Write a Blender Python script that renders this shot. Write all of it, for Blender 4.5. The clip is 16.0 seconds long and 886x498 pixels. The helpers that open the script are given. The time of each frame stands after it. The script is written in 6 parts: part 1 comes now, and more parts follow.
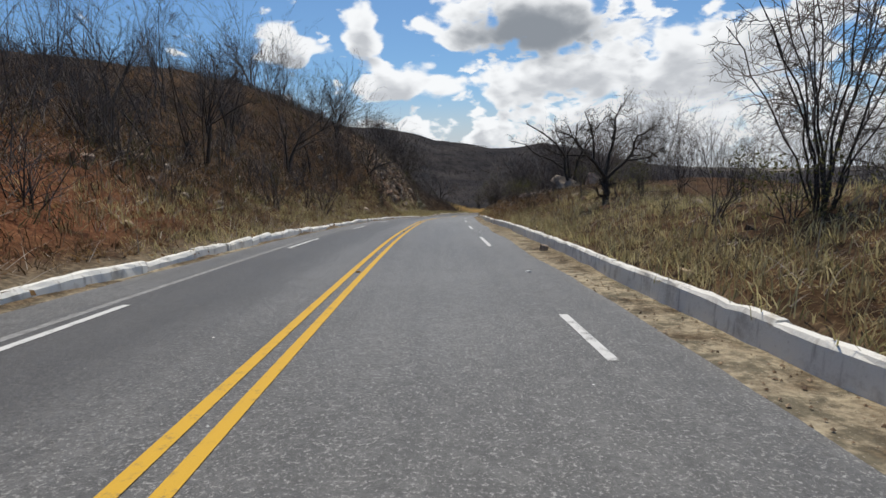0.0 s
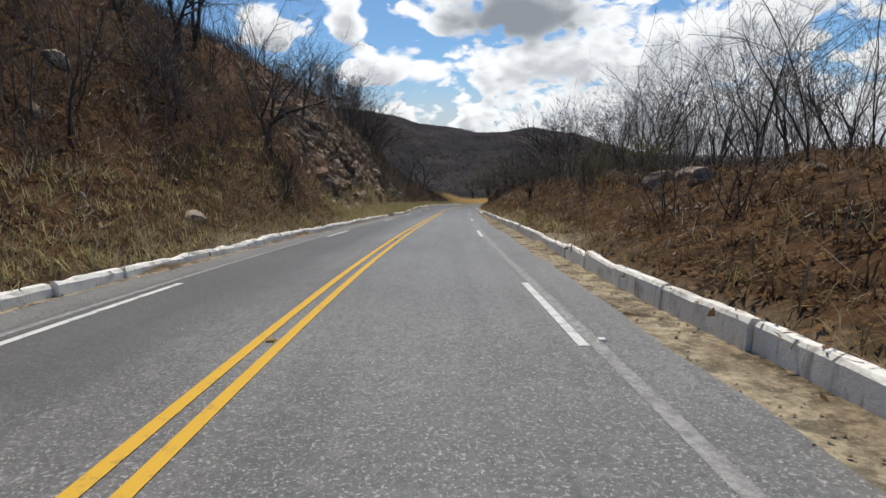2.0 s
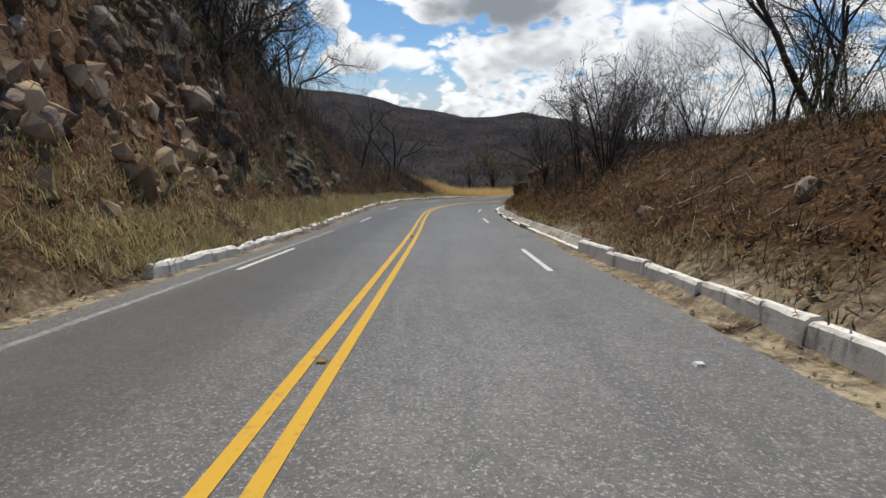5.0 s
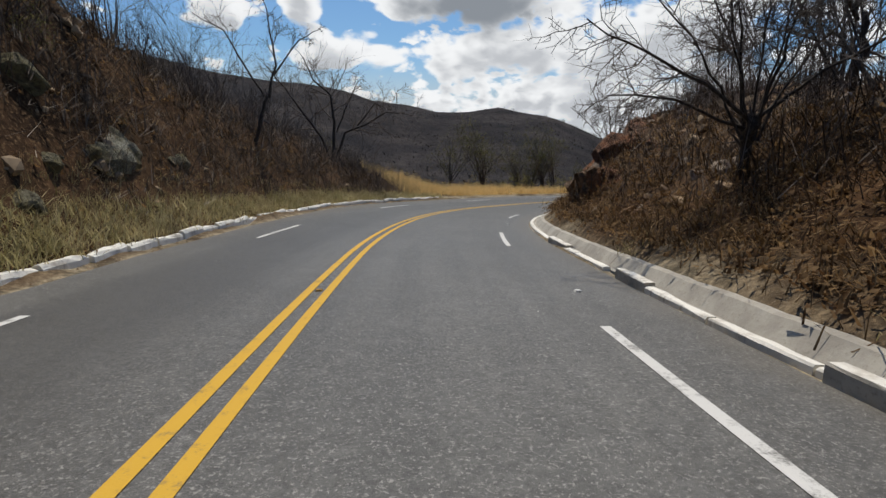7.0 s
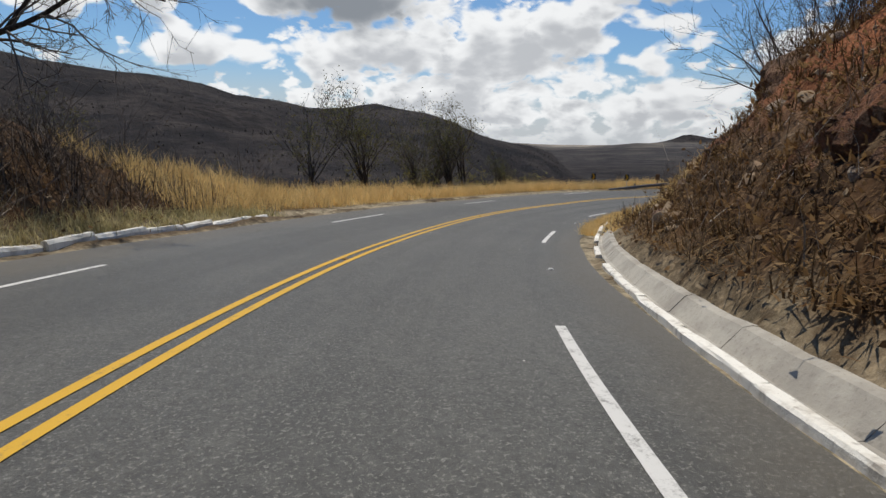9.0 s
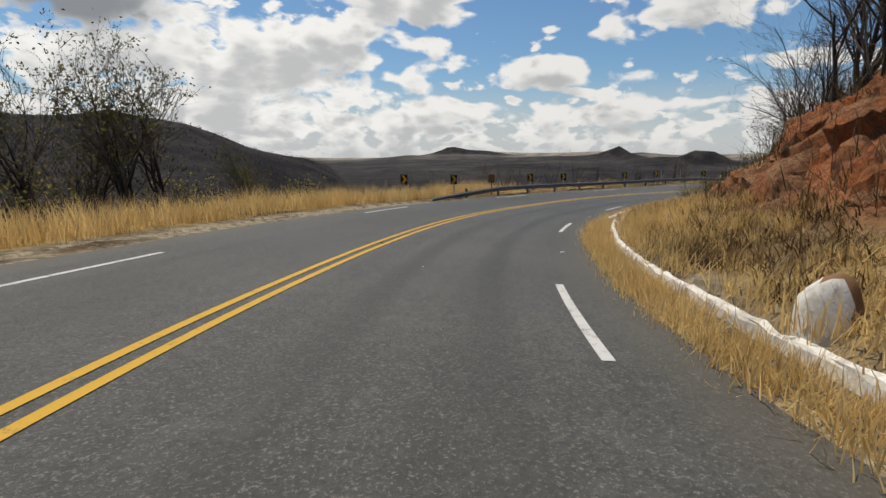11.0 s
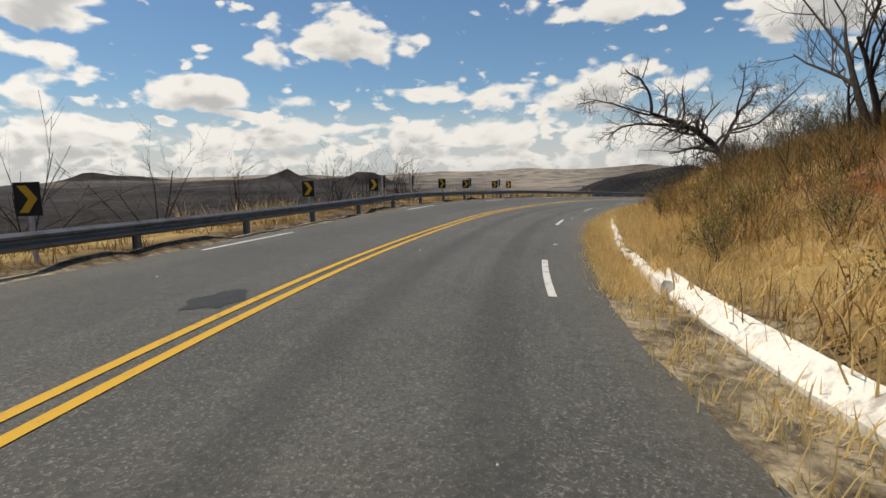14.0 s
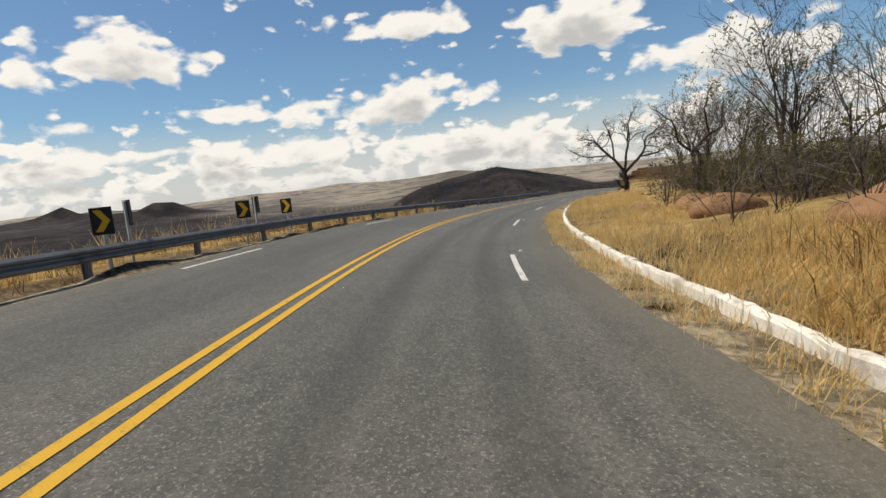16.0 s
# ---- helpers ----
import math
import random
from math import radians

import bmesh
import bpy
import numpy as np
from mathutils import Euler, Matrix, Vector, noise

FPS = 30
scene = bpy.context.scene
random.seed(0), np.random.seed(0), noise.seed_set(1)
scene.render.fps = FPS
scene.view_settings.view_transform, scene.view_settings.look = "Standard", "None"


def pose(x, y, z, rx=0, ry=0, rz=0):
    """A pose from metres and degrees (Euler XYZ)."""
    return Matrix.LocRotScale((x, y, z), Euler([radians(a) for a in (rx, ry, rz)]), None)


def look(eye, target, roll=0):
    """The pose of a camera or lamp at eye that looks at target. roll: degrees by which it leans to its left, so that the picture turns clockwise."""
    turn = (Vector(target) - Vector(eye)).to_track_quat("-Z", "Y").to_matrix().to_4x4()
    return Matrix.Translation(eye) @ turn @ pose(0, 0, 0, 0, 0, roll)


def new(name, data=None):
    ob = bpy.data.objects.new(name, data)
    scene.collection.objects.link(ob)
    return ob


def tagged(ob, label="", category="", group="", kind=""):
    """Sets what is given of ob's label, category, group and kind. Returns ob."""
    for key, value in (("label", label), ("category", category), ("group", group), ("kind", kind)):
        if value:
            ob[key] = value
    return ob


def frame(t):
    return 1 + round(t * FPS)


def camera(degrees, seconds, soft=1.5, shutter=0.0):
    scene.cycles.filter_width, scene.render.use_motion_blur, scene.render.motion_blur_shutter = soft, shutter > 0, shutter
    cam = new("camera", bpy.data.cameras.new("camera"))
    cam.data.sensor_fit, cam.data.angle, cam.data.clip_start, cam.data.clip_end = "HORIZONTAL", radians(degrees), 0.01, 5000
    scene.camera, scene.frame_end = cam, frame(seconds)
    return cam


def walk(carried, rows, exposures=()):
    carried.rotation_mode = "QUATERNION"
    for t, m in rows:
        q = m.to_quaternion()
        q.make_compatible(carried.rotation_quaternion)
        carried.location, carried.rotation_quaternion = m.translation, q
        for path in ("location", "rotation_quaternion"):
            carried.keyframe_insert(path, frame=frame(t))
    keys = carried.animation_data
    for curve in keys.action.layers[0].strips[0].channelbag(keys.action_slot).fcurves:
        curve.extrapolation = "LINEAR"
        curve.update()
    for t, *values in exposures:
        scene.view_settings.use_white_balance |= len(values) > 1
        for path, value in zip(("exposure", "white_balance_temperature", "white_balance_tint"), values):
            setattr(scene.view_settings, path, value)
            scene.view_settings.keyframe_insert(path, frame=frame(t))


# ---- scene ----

cam = camera(79.1, 16.0, soft=1.5)
# seconds, place, pitch, roll, heading
PATH = [
    (0, 0.00, 0.00, 0.00, -8.86, -0.19, 0.00),
    (0.5, -0.07, 8.30, -0.40, -9.09, 0.26, -0.56),
    (1, -0.06, 16.50, -0.93, -9.48, 0.15, -0.83),
    (1.5, 0.01, 24.65, -1.43, -10.02, -0.07, -1.17),
    (2, 0.06, 32.68, -2.01, -10.26, 0.15, -1.66),
    (2.5, 0.11, 40.55, -2.60, -10.48, 0.60, -2.12),
    (3, 0.37, 48.07, -3.23, -10.78, 1.19, -2.36),
    (3.5, 0.60, 55.16, -3.85, -11.14, 1.04, -2.80),
    (4, 0.89, 61.85, -4.44, -11.29, 0.65, -3.02),
    (4.5, 1.13, 68.28, -5.01, -11.37, 0.60, -3.21),
    (5, 1.43, 74.59, -5.58, -11.38, 0.76, -3.45),
    (5.5, 1.76, 80.83, -6.15, -11.38, 1.03, -3.81),
    (6, 2.13, 87.01, -6.72, -11.38, 1.29, -4.37),
    (6.5, 2.57, 93.14, -7.31, -11.42, 1.41, -5.22),
    (7, 3.11, 99.16, -7.88, -11.53, 1.27, -6.41),
    (7.5, 3.65, 105.09, -8.41, -11.36, 1.19, -8.06),
    (8, 4.42, 110.93, -8.82, -11.41, 1.35, -10.89),
    (8.5, 5.60, 116.68, -9.27, -11.53, 1.06, -14.50),
    (9, 7.23, 122.33, -9.76, -11.40, 0.82, -19.08),
    (9.5, 9.35, 127.84, -10.26, -11.08, 0.63, -24.39),
    (10, 12.02, 133.15, -10.74, -10.66, 0.45, -30.17),
    (10.5, 15.23, 138.20, -11.21, -10.22, 0.28, -36.20),
    (11, 18.93, 142.93, -11.67, -9.82, 0.08, -42.22),
    (11.5, 23.26, 147.16, -12.02, -9.54, -0.15, -47.98),
    (12, 28.06, 150.94, -12.25, -9.16, -0.53, -53.59),
    (12.5, 33.23, 154.26, -12.54, -8.80, -1.09, -59.18),
    (13, 38.71, 157.08, -12.76, -8.42, -1.35, -64.72),
    (13.5, 44.55, 159.45, -13.03, -7.99, -1.14, -70.14),
    (14, 50.79, 161.29, -13.17, -7.76, -1.27, -75.92),
    (14.5, 57.41, 162.55, -13.24, -7.44, -1.58, -81.84),
    (15, 64.21, 163.17, -13.36, -7.61, -2.18, -87.34),
    (15.5, 71.02, 163.29, -13.53, -7.52, -3.95, -91.55),
    (16, 77.83, 162.92, -13.69, -7.41, -6.14, -94.46),
]
walk(cam, [(t, pose(x, y, z, 90 + p, 0, h) @ pose(0, 0, 0, 0, 0, r)) for t, x, y, z, p, r, h in PATH],
     exposures=[(0.0, -0.48, 6850, 10), (3.5, -0.32, 6850, 10), (6.5, -0.52, 6900, 10), (8.7, -0.54, 6900, 10), (10.8, -0.56, 7250, 10), (13.5, -0.50, 7650, 10), (16.0, -0.34, 7750, 10)])

# ------------------------------------------------------------------ light
SUN_TURN, SUN_HIGH = -4.0, 65.0      # heading of the sun and its height, degrees
sun_data = bpy.data.lights.new("sun", "SUN")
sun_data.energy, sun_data.angle, sun_data.color = 5.0, radians(0.6), (1.0, 0.95, 0.86)
sun = new("sun", sun_data)
sun.matrix_world = pose(0, 0, 60, 90 - SUN_HIGH, 0, 0)
a = radians(SUN_TURN)
toward = Vector((-math.sin(a) * math.cos(radians(SUN_HIGH)), math.cos(a) * math.cos(radians(SUN_HIGH)), math.sin(radians(SUN_HIGH))))
sun.matrix_world = look(toward * 100, (0, 0, 0))

world = bpy.data.worlds.new("sky")
scene.world = world
world.use_nodes = True


class Nodes:
    """A short hand for node trees."""

    def __init__(self, tree):
        self.tree = tree

    def add(self, kind, inputs=None, **settings):
        n = self.tree.nodes.new(kind)
        if "operation" in settings:
            n.operation = settings["operation"]
        if "use_clamp" in settings:
            n.use_clamp = settings["use_clamp"]
        if "interpolation_type" in settings:
            n.interpolation_type = settings["interpolation_type"]
        if "data_type" in settings:
            n.data_type, n.blend_type = settings["data_type"], settings["blend_type"]
        if "attribute_name" in settings:
            n.attribute_name = settings["attribute_name"]
        if "uv_map" in settings:
            n.uv_map = settings["uv_map"]
        for k, v in (inputs or {}).items():
            if isinstance(v, bpy.types.NodeSocket):
                self.tree.links.new(v, n.inputs[k])
            else:
                n.inputs[k].default_value = v
        return n

    def math(self, op, a, b=0.0, c=0.0, clamp=False):
        n = self.add("ShaderNodeMath", {0: a, 1: b, 2: c}, operation=op, use_clamp=clamp)
        return n.outputs[0]

    def vmath(self, op, a, b=(0, 0, 0), scale=1.0):
        n = self.add("ShaderNodeVectorMath", {0: a, 3: scale} if op == "SCALE" else {0: a, 1: b}, operation=op)
        return n.outputs["Value"] if op in ("LENGTH", "DOT_PRODUCT", "DISTANCE") else n.outputs[0]

    def noise(self, vec, scale, detail=4, rough=0.55, lac=2.0, color=False):
        n = self.add("ShaderNodeTexNoise", {"Vector": vec, "Scale": scale, "Detail": detail, "Roughness": rough, "Lacunarity": lac})
        return n.outputs["Color" if color else 0]

    def ramp(self, fac, lo, hi, to0=0.0, to1=1.0):
        n = self.add("ShaderNodeMapRange", {0: fac, 1: lo, 2: hi, 3: to0, 4: to1}, interpolation_type="SMOOTHSTEP")
        return n.outputs[0]

    def mix(self, fac, a, b, blend="MIX"):
        n = self.add("ShaderNodeMix", data_type="RGBA", blend_type=blend)
        for i, v in ((0, fac), (6, a), (7, b)):
            if isinstance(v, bpy.types.NodeSocket):
                self.tree.links.new(v, n.inputs[i])
            else:
                n.inputs[i].default_value = (*v, 1) if i and len(v) == 3 else v
        return n.outputs[2]

    def combine(self, x, y, z):
        return self.add("ShaderNodeCombineXYZ", {0: x, 1: y, 2: z}).outputs[0]


# big clouds: heading, height, half width, half height, in degrees
CLOUDS = [
    (-8.5, 13.0, 9.5, 3.6), (7.8, 12.5, 2.0, 3.6), (15.5, 11.0, 3.4, 2.4), (3.5, 8.0, 6.5, 2.0), (-14.0, 8.5, 13.0, 3.6),
    (-29.0, 9.0, 13.0, 5.5), (-37.0, 15.0, 8.5, 4.0), (-22.0, 4.5, 12.0, 3.0), (-42.0, 4.0, 9.0, 2.0), (-53.0, 7.8, 6.5, 2.0),
    (-66.5, 13.2, 6.0, 3.1), (-59.0, 12.5, 2.2, 2.2), (-58.0, 4.0, 9.0, 1.6), (-75.0, 8.2, 4.0, 1.2), (-89.0, 7.8, 10.0, 2.3),
    (-78.0, 4.0, 10.0, 1.8), (-93.0, 15.5, 7.0, 1.6), (-109.0, 13.0, 6.5, 2.8), (-98.0, 3.6, 9.0, 1.8), (-125.0, 8.0, 9.0, 3.0),
]
w = Nodes(world.node_tree)
world.node_tree.nodes.clear()
sky = w.add("ShaderNodeTexSky")
sky.sky_type, sky.sun_disc, sky.sun_elevation, sky.sun_rotation = "NISHITA", False, radians(SUN_HIGH), radians(-SUN_TURN)
sky.air_density, sky.dust_density, sky.ozone_density = 1.0, 0.6, 2.0
way = w.add("ShaderNodeTexCoord").outputs["Generated"]
sep = w.add("ShaderNodeSeparateXYZ", {0: way}).outputs
turn_ = w.math("MULTIPLY", w.math("ARCTAN2", w.math("MULTIPLY", sep[0], -1.0), sep[1]), 57.2958)
high_ = w.math("MULTIPLY", w.math("ARCSINE", sep[2]), 57.2958)
spot = w.combine(turn_, high_, 0.0)
warp = w.noise(w.combine(w.math("MULTIPLY", turn_, 0.10), w.math("MULTIPLY", high_, 0.17), 3.0), 1.0, 2, 0.5, color=True)
def cloud_density(lift):
    """How thick the clouds are a little higher up in the sky."""
    up_ = w.math("ADD", high_, lift)
    place = w.vmath("ADD", w.combine(w.math("MULTIPLY", turn_, 0.105), w.math("MULTIPLY", up_, 0.185), 0.0), w.vmath("SCALE", warp, scale=0.35))
    billow = w.noise(place, 2.0, 7, 0.50)
    lump = w.add("ShaderNodeTexVoronoi", {"Vector": w.vmath("ADD", place, w.vmath("SCALE", w.noise(place, 5.0, 3, 0.5, color=True), scale=0.12)), "Scale": 5.2})
    lump.feature = "SMOOTH_F1"
    rough_ = w.math("ADD", w.math("MULTIPLY_ADD", billow, 3.0, -1.5), w.math("MULTIPLY_ADD", lump.outputs["Distance"], -0.9, 0.38))
    shape = 0.0
    for th, hi_, hw, hh in CLOUDS:
        dx = w.math("MULTIPLY", w.math("SUBTRACT", turn_, th), 1 / hw)
        dy = w.math("MULTIPLY", w.math("SUBTRACT", up_, hi_), 1 / hh)
        dy = w.math("MAXIMUM", dy, w.math("MULTIPLY", dy, -1.5))
        v = w.math("SUBTRACT", 1.0, w.vmath("LENGTH", w.combine(dx, dy, 0.0)))
        shape = v if shape == 0.0 else w.math("MAXIMUM", shape, v)
    shape = w.math("MAXIMUM", shape, -1.0)
    small = w.math("MULTIPLY_ADD", w.noise(w.vmath("SCALE", place, scale=2.2), 1.5, 5, 0.5), 4.2, -2.62)
    small = w.math("ADD", small, w.math("MULTIPLY", lump.outputs["Distance"], -0.5))
    small = w.math("ADD", small, w.math("ADD", w.math("ADD", w.ramp(up_, 9.0, 1.5, 0.16, 0.95), w.ramp(up_, 16.0, 50.0, 0.0, -0.6)), w.ramp(w.math("ABSOLUTE", w.math("ADD", turn_, 22.0)), 26.0, 8.0, 0.0, 0.42)))
    return w.math("MAXIMUM", w.math("ADD", w.math("MULTIPLY", shape, 1.0), rough_), small)


dens = cloud_density(0.0)
cover = w.ramp(dens, -0.10, 0.30)
above = w.math("ADD", w.math("MULTIPLY", dens, 0.35), w.math("MULTIPLY", cloud_density(1.5), 0.65))
thick = w.ramp(above, 0.15, 0.95)
cloud = w.mix(thick, (1.10, 1.16, 1.24), (0.64, 0.69, 0.77))
core = w.vmath("LENGTH", w.vmath("MULTIPLY", w.vmath("SUBTRACT", spot, (-9.0, 12.9, 0)), (1 / 9.5, 1 / 3.4, 0)))
cloud = w.mix(w.ramp(w.math("ADD", core, w.math("MULTIPLY", dens, -0.35)), 0.95, 0.1), cloud, (0.31, 0.355, 0.42))
glare = w.ramp(w.math("ABSOLUTE", w.math("ADD", turn_, 6.0)), 60.0, 12.0, 1.0, 1.15)
cloud = w.vmath("SCALE", cloud, scale=glare)
blue = w.vmath("MULTIPLY", sky.outputs[0], (0.083, 0.118, 0.149))
veil = w.ramp(high_, 9.0, 1.0, 0.0, 0.82)
base = w.mix(veil, blue, (0.76, 0.82, 0.93))
both = w.mix(w.math("MULTIPLY", cover, w.ramp(high_, -0.5, 2.5, 0.35, 1.0)), base, cloud)
out = w.add("ShaderNodeBackground", {0: both, 1: 1.0})
wo = w.add("ShaderNodeOutputWorld")
world.node_tree.links.new(out.outputs[0], wo.inputs[0])


# ------------------------------------------------------------------ materials
def material(name, build, rough=0.9, metal=0.0, spec=0.3, thin=0.0):
    m = bpy.data.materials.new(name)
    m.use_nodes = True
    n = Nodes(m.node_tree)
    b = m.node_tree.nodes["Principled BSDF"]
    b.inputs["Roughness"].default_value, b.inputs["Metallic"].default_value = rough, metal
    b.inputs["Specular IOR Level"].default_value = spec
    pos = n.add("ShaderNodeTexCoord").outputs["Object"]
    got = build(n, pos, b)
    color, height, dist = got if isinstance(got, tuple) else (got, None, 0)
    if isinstance(color, bpy.types.NodeSocket):
        m.node_tree.links.new(color, b.inputs["Base Color"])
    else:
        b.inputs["Base Color"].default_value = (*color, 1)
    if thin:
        leaf = n.add("ShaderNodeBsdfTranslucent", {"Color": color})
        mixed = n.add("ShaderNodeMixShader", {0: thin, 1: b.outputs[0], 2: leaf.outputs[0]})
        m.node_tree.links.new(mixed.outputs[0], m.node_tree.nodes["Material Output"].inputs["Surface"])
    if height is not None:
        bump = n.add("ShaderNodeBump", {"Height": height, "Distance": dist, "Strength": 0.8})
        m.node_tree.links.new(bump.outputs[0], b.inputs["Normal"])
    return m


def attr(n, name):
    return n.add("ShaderNodeAttribute", attribute_name=name).outputs["Fac"]


def chance(n):
    return n.add("ShaderNodeObjectInfo").outputs["Random"]


def island(n):
    return n.add("ShaderNodeNewGeometry").outputs["Random Per Island"]


def m_ground(n, p, b):
    big, mid, fine = n.noise(p, 0.16, 4), n.noise(p, 1.1, 5), n.noise(p, 9.0, 6, 0.7)
    litter = n.mix(n.ramp(mid, 0.35, 0.68), (0.024, 0.013, 0.007), (0.085, 0.045, 0.022))
    litter = n.mix(n.ramp(fine, 0.50, 0.66), litter, (0.17, 0.105, 0.054))
    litter = n.mix(n.math("MULTIPLY", n.ramp(n.noise(p, 0.45, 4), 0.5, 0.66), 0.6), litter, (0.060, 0.034, 0.016))
    red = n.mix(n.ramp(fine, 0.3, 0.7), (0.17, 0.055, 0.024), (0.36, 0.15, 0.075))
    sand = n.mix(n.ramp(fine, 0.3, 0.7), (0.21, 0.17, 0.115), (0.48, 0.40, 0.27))
    sand = n.mix(n.math("MULTIPLY", n.ramp(n.noise(p, 2.6, 5, 0.7), 0.47, 0.6), 0.75), sand, (0.095, 0.085, 0.060))
    sand = n.mix(n.ramp(n.noise(p, 38.0, 3, 0.8), 0.60, 0.70), sand, (0.46, 0.41, 0.33))
    straw = n.mix(n.ramp(mid, 0.3, 0.7), (0.26, 0.17, 0.07), (0.46, 0.33, 0.14))
    rock = n.mix(n.ramp(fine, 0.35, 0.65), (0.045, 0.028, 0.017), (0.17, 0.11, 0.066))
    rock = n.mix(n.ramp(n.noise(p, 2.6, 5, 0.7), 0.52, 0.66), rock, (0.27, 0.20, 0.135))
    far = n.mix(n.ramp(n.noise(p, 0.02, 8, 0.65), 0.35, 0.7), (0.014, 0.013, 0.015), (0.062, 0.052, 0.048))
    # far plain: dry scrub and fields, with a grey lift standing in for haze
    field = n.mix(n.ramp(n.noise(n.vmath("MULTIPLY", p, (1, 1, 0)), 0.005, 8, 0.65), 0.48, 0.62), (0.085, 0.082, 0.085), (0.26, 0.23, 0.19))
    col = n.mix(n.math("MULTIPLY", attr(n, "straw"), n.ramp(big, 0.3, 0.5)), litter, straw)
    col = n.mix(n.math("MULTIPLY", attr(n, "rock"), n.ramp(mid, 0.35, 0.55)), col, rock)
    col = n.mix(n.math("MULTIPLY", attr(n, "red"), n.ramp(n.noise(p, 0.7, 5), 0.26, 0.44)), col, red)
    col = n.mix(n.math("MULTIPLY", attr(n, "sand"), n.ramp(mid, 0.25, 0.5)), col, sand)
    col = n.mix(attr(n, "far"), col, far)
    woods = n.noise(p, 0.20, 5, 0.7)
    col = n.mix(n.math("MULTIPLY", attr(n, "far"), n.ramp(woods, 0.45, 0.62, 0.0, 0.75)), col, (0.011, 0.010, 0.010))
    # paler still far out: sandy fields plus haze put into the colour
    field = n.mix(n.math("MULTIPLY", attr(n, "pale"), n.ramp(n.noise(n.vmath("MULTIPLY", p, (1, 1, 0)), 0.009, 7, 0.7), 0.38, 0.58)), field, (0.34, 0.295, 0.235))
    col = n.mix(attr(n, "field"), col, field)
    h = n.math("ADD", n.math("MULTIPLY", mid, 0.6), n.math("MULTIPLY", fine, 0.4))
    h = n.math("ADD", h, n.math("MULTIPLY", n.math("MULTIPLY", attr(n, "far"), woods), 22.0))
    return col, h, 0.12


def m_asphalt(n, p, b):
    uv = n.add("ShaderNodeUVMap", uv_map="UVMap").outputs[0]
    s = n.add("ShaderNodeSeparateXYZ", {0: uv}).outputs
    speck, fine, grit = n.noise(p, 34.0, 3, 0.8), n.noise(p, 120.0, 2, 0.8), n.noise(p, 14.0, 4, 0.75)
    patch, streak = n.noise(p, 0.35, 4), n.noise(n.combine(n.math("MULTIPLY", s[0], 0.05), n.math("MULTIPLY", s[1], 1.6), 0.0), 1.3, 4)
    base = n.mix(n.ramp(patch, 0.3, 0.7), (0.115, 0.112, 0.106), (0.165, 0.161, 0.152))
    base = n.mix(n.math("MULTIPLY", n.ramp(streak, 0.42, 0.66), 0.5), base, (0.072, 0.071, 0.069))
    base = n.mix(n.math("MULTIPLY", n.ramp(grit, 0.44, 0.62), 0.7), base, (0.070, 0.068, 0.065))
    base = n.mix(n.math("MULTIPLY", n.ramp(n.noise(p, 4.5, 5, 0.75), 0.50, 0.66), 0.5), base, (0.19, 0.185, 0.175))
    base = n.mix(n.ramp(speck, 0.53, 0.66), base, (0.36, 0.35, 0.325))
    base = n.mix(n.math("MULTIPLY", n.ramp(fine, 0.52, 0.68), 0.7), base, (0.030, 0.030, 0.030))
    lane = n.ramp(n.math("ADD", s[1], n.math("MULTIPLY", n.noise(p, 0.5, 3), 0.8)), -1.3, -0.2, 1.0, 0.0)
    far_lane = n.ramp(s[1], -2.9, -3.5, 1.0, 0.0)
    base = n.mix(n.math("MULTIPLY", n.math("MULTIPLY", lane, n.ramp(s[0], 130, 100, 0.25, 0.55)), far_lane), base, (0.050, 0.049, 0.048))
    track = n.math("MULTIPLY", n.ramp(n.math("ABSOLUTE", n.math("SUBTRACT", n.math("ABSOLUTE", n.math("SUBTRACT", s[1], 2.2)), 0.75)), 0.42, 0.05), n.ramp(s[0], 130, 165))
    base = n.mix(n.math("MULTIPLY", track, 0.42), base, (0.052, 0.050, 0.047))
    edge = n.ramp(n.math("ADD", n.math("ABSOLUTE", s[1]), n.noise(p, 1.2, 4)), 4.4, 5.3)
    base = n.mix(n.math("MULTIPLY", edge, 0.45), base, (0.20, 0.17, 0.13))
    # sun glare on the first straight, put into the colour as lighter asphalt
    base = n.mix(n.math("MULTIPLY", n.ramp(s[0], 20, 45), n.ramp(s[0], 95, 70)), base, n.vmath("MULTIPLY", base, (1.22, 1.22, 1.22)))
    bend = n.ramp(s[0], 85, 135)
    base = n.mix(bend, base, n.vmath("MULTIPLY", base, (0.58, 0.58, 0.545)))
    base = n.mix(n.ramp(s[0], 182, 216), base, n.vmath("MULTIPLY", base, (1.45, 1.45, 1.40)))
    m_rough = n.ramp(s[0], 110, 150, 0.52, 0.66)
    n.tree.links.new(m_rough, b.inputs["Roughness"])
    return base, n.math("ADD", speck, fine), 0.006


def m_paint(color, worn, size=7.0, keep=0.45):
    def build(n, p, b):
        k = n.noise(p, size, 6, 0.75)
        fine = n.noise(p, 60.0, 3, 0.8)
        col = n.mix(n.ramp(n.math("ADD", k, n.math("MULTIPLY", fine, 0.35)), keep + 0.17, keep + 0.40), color, worn)
        return col, fine, 0.003
    return build


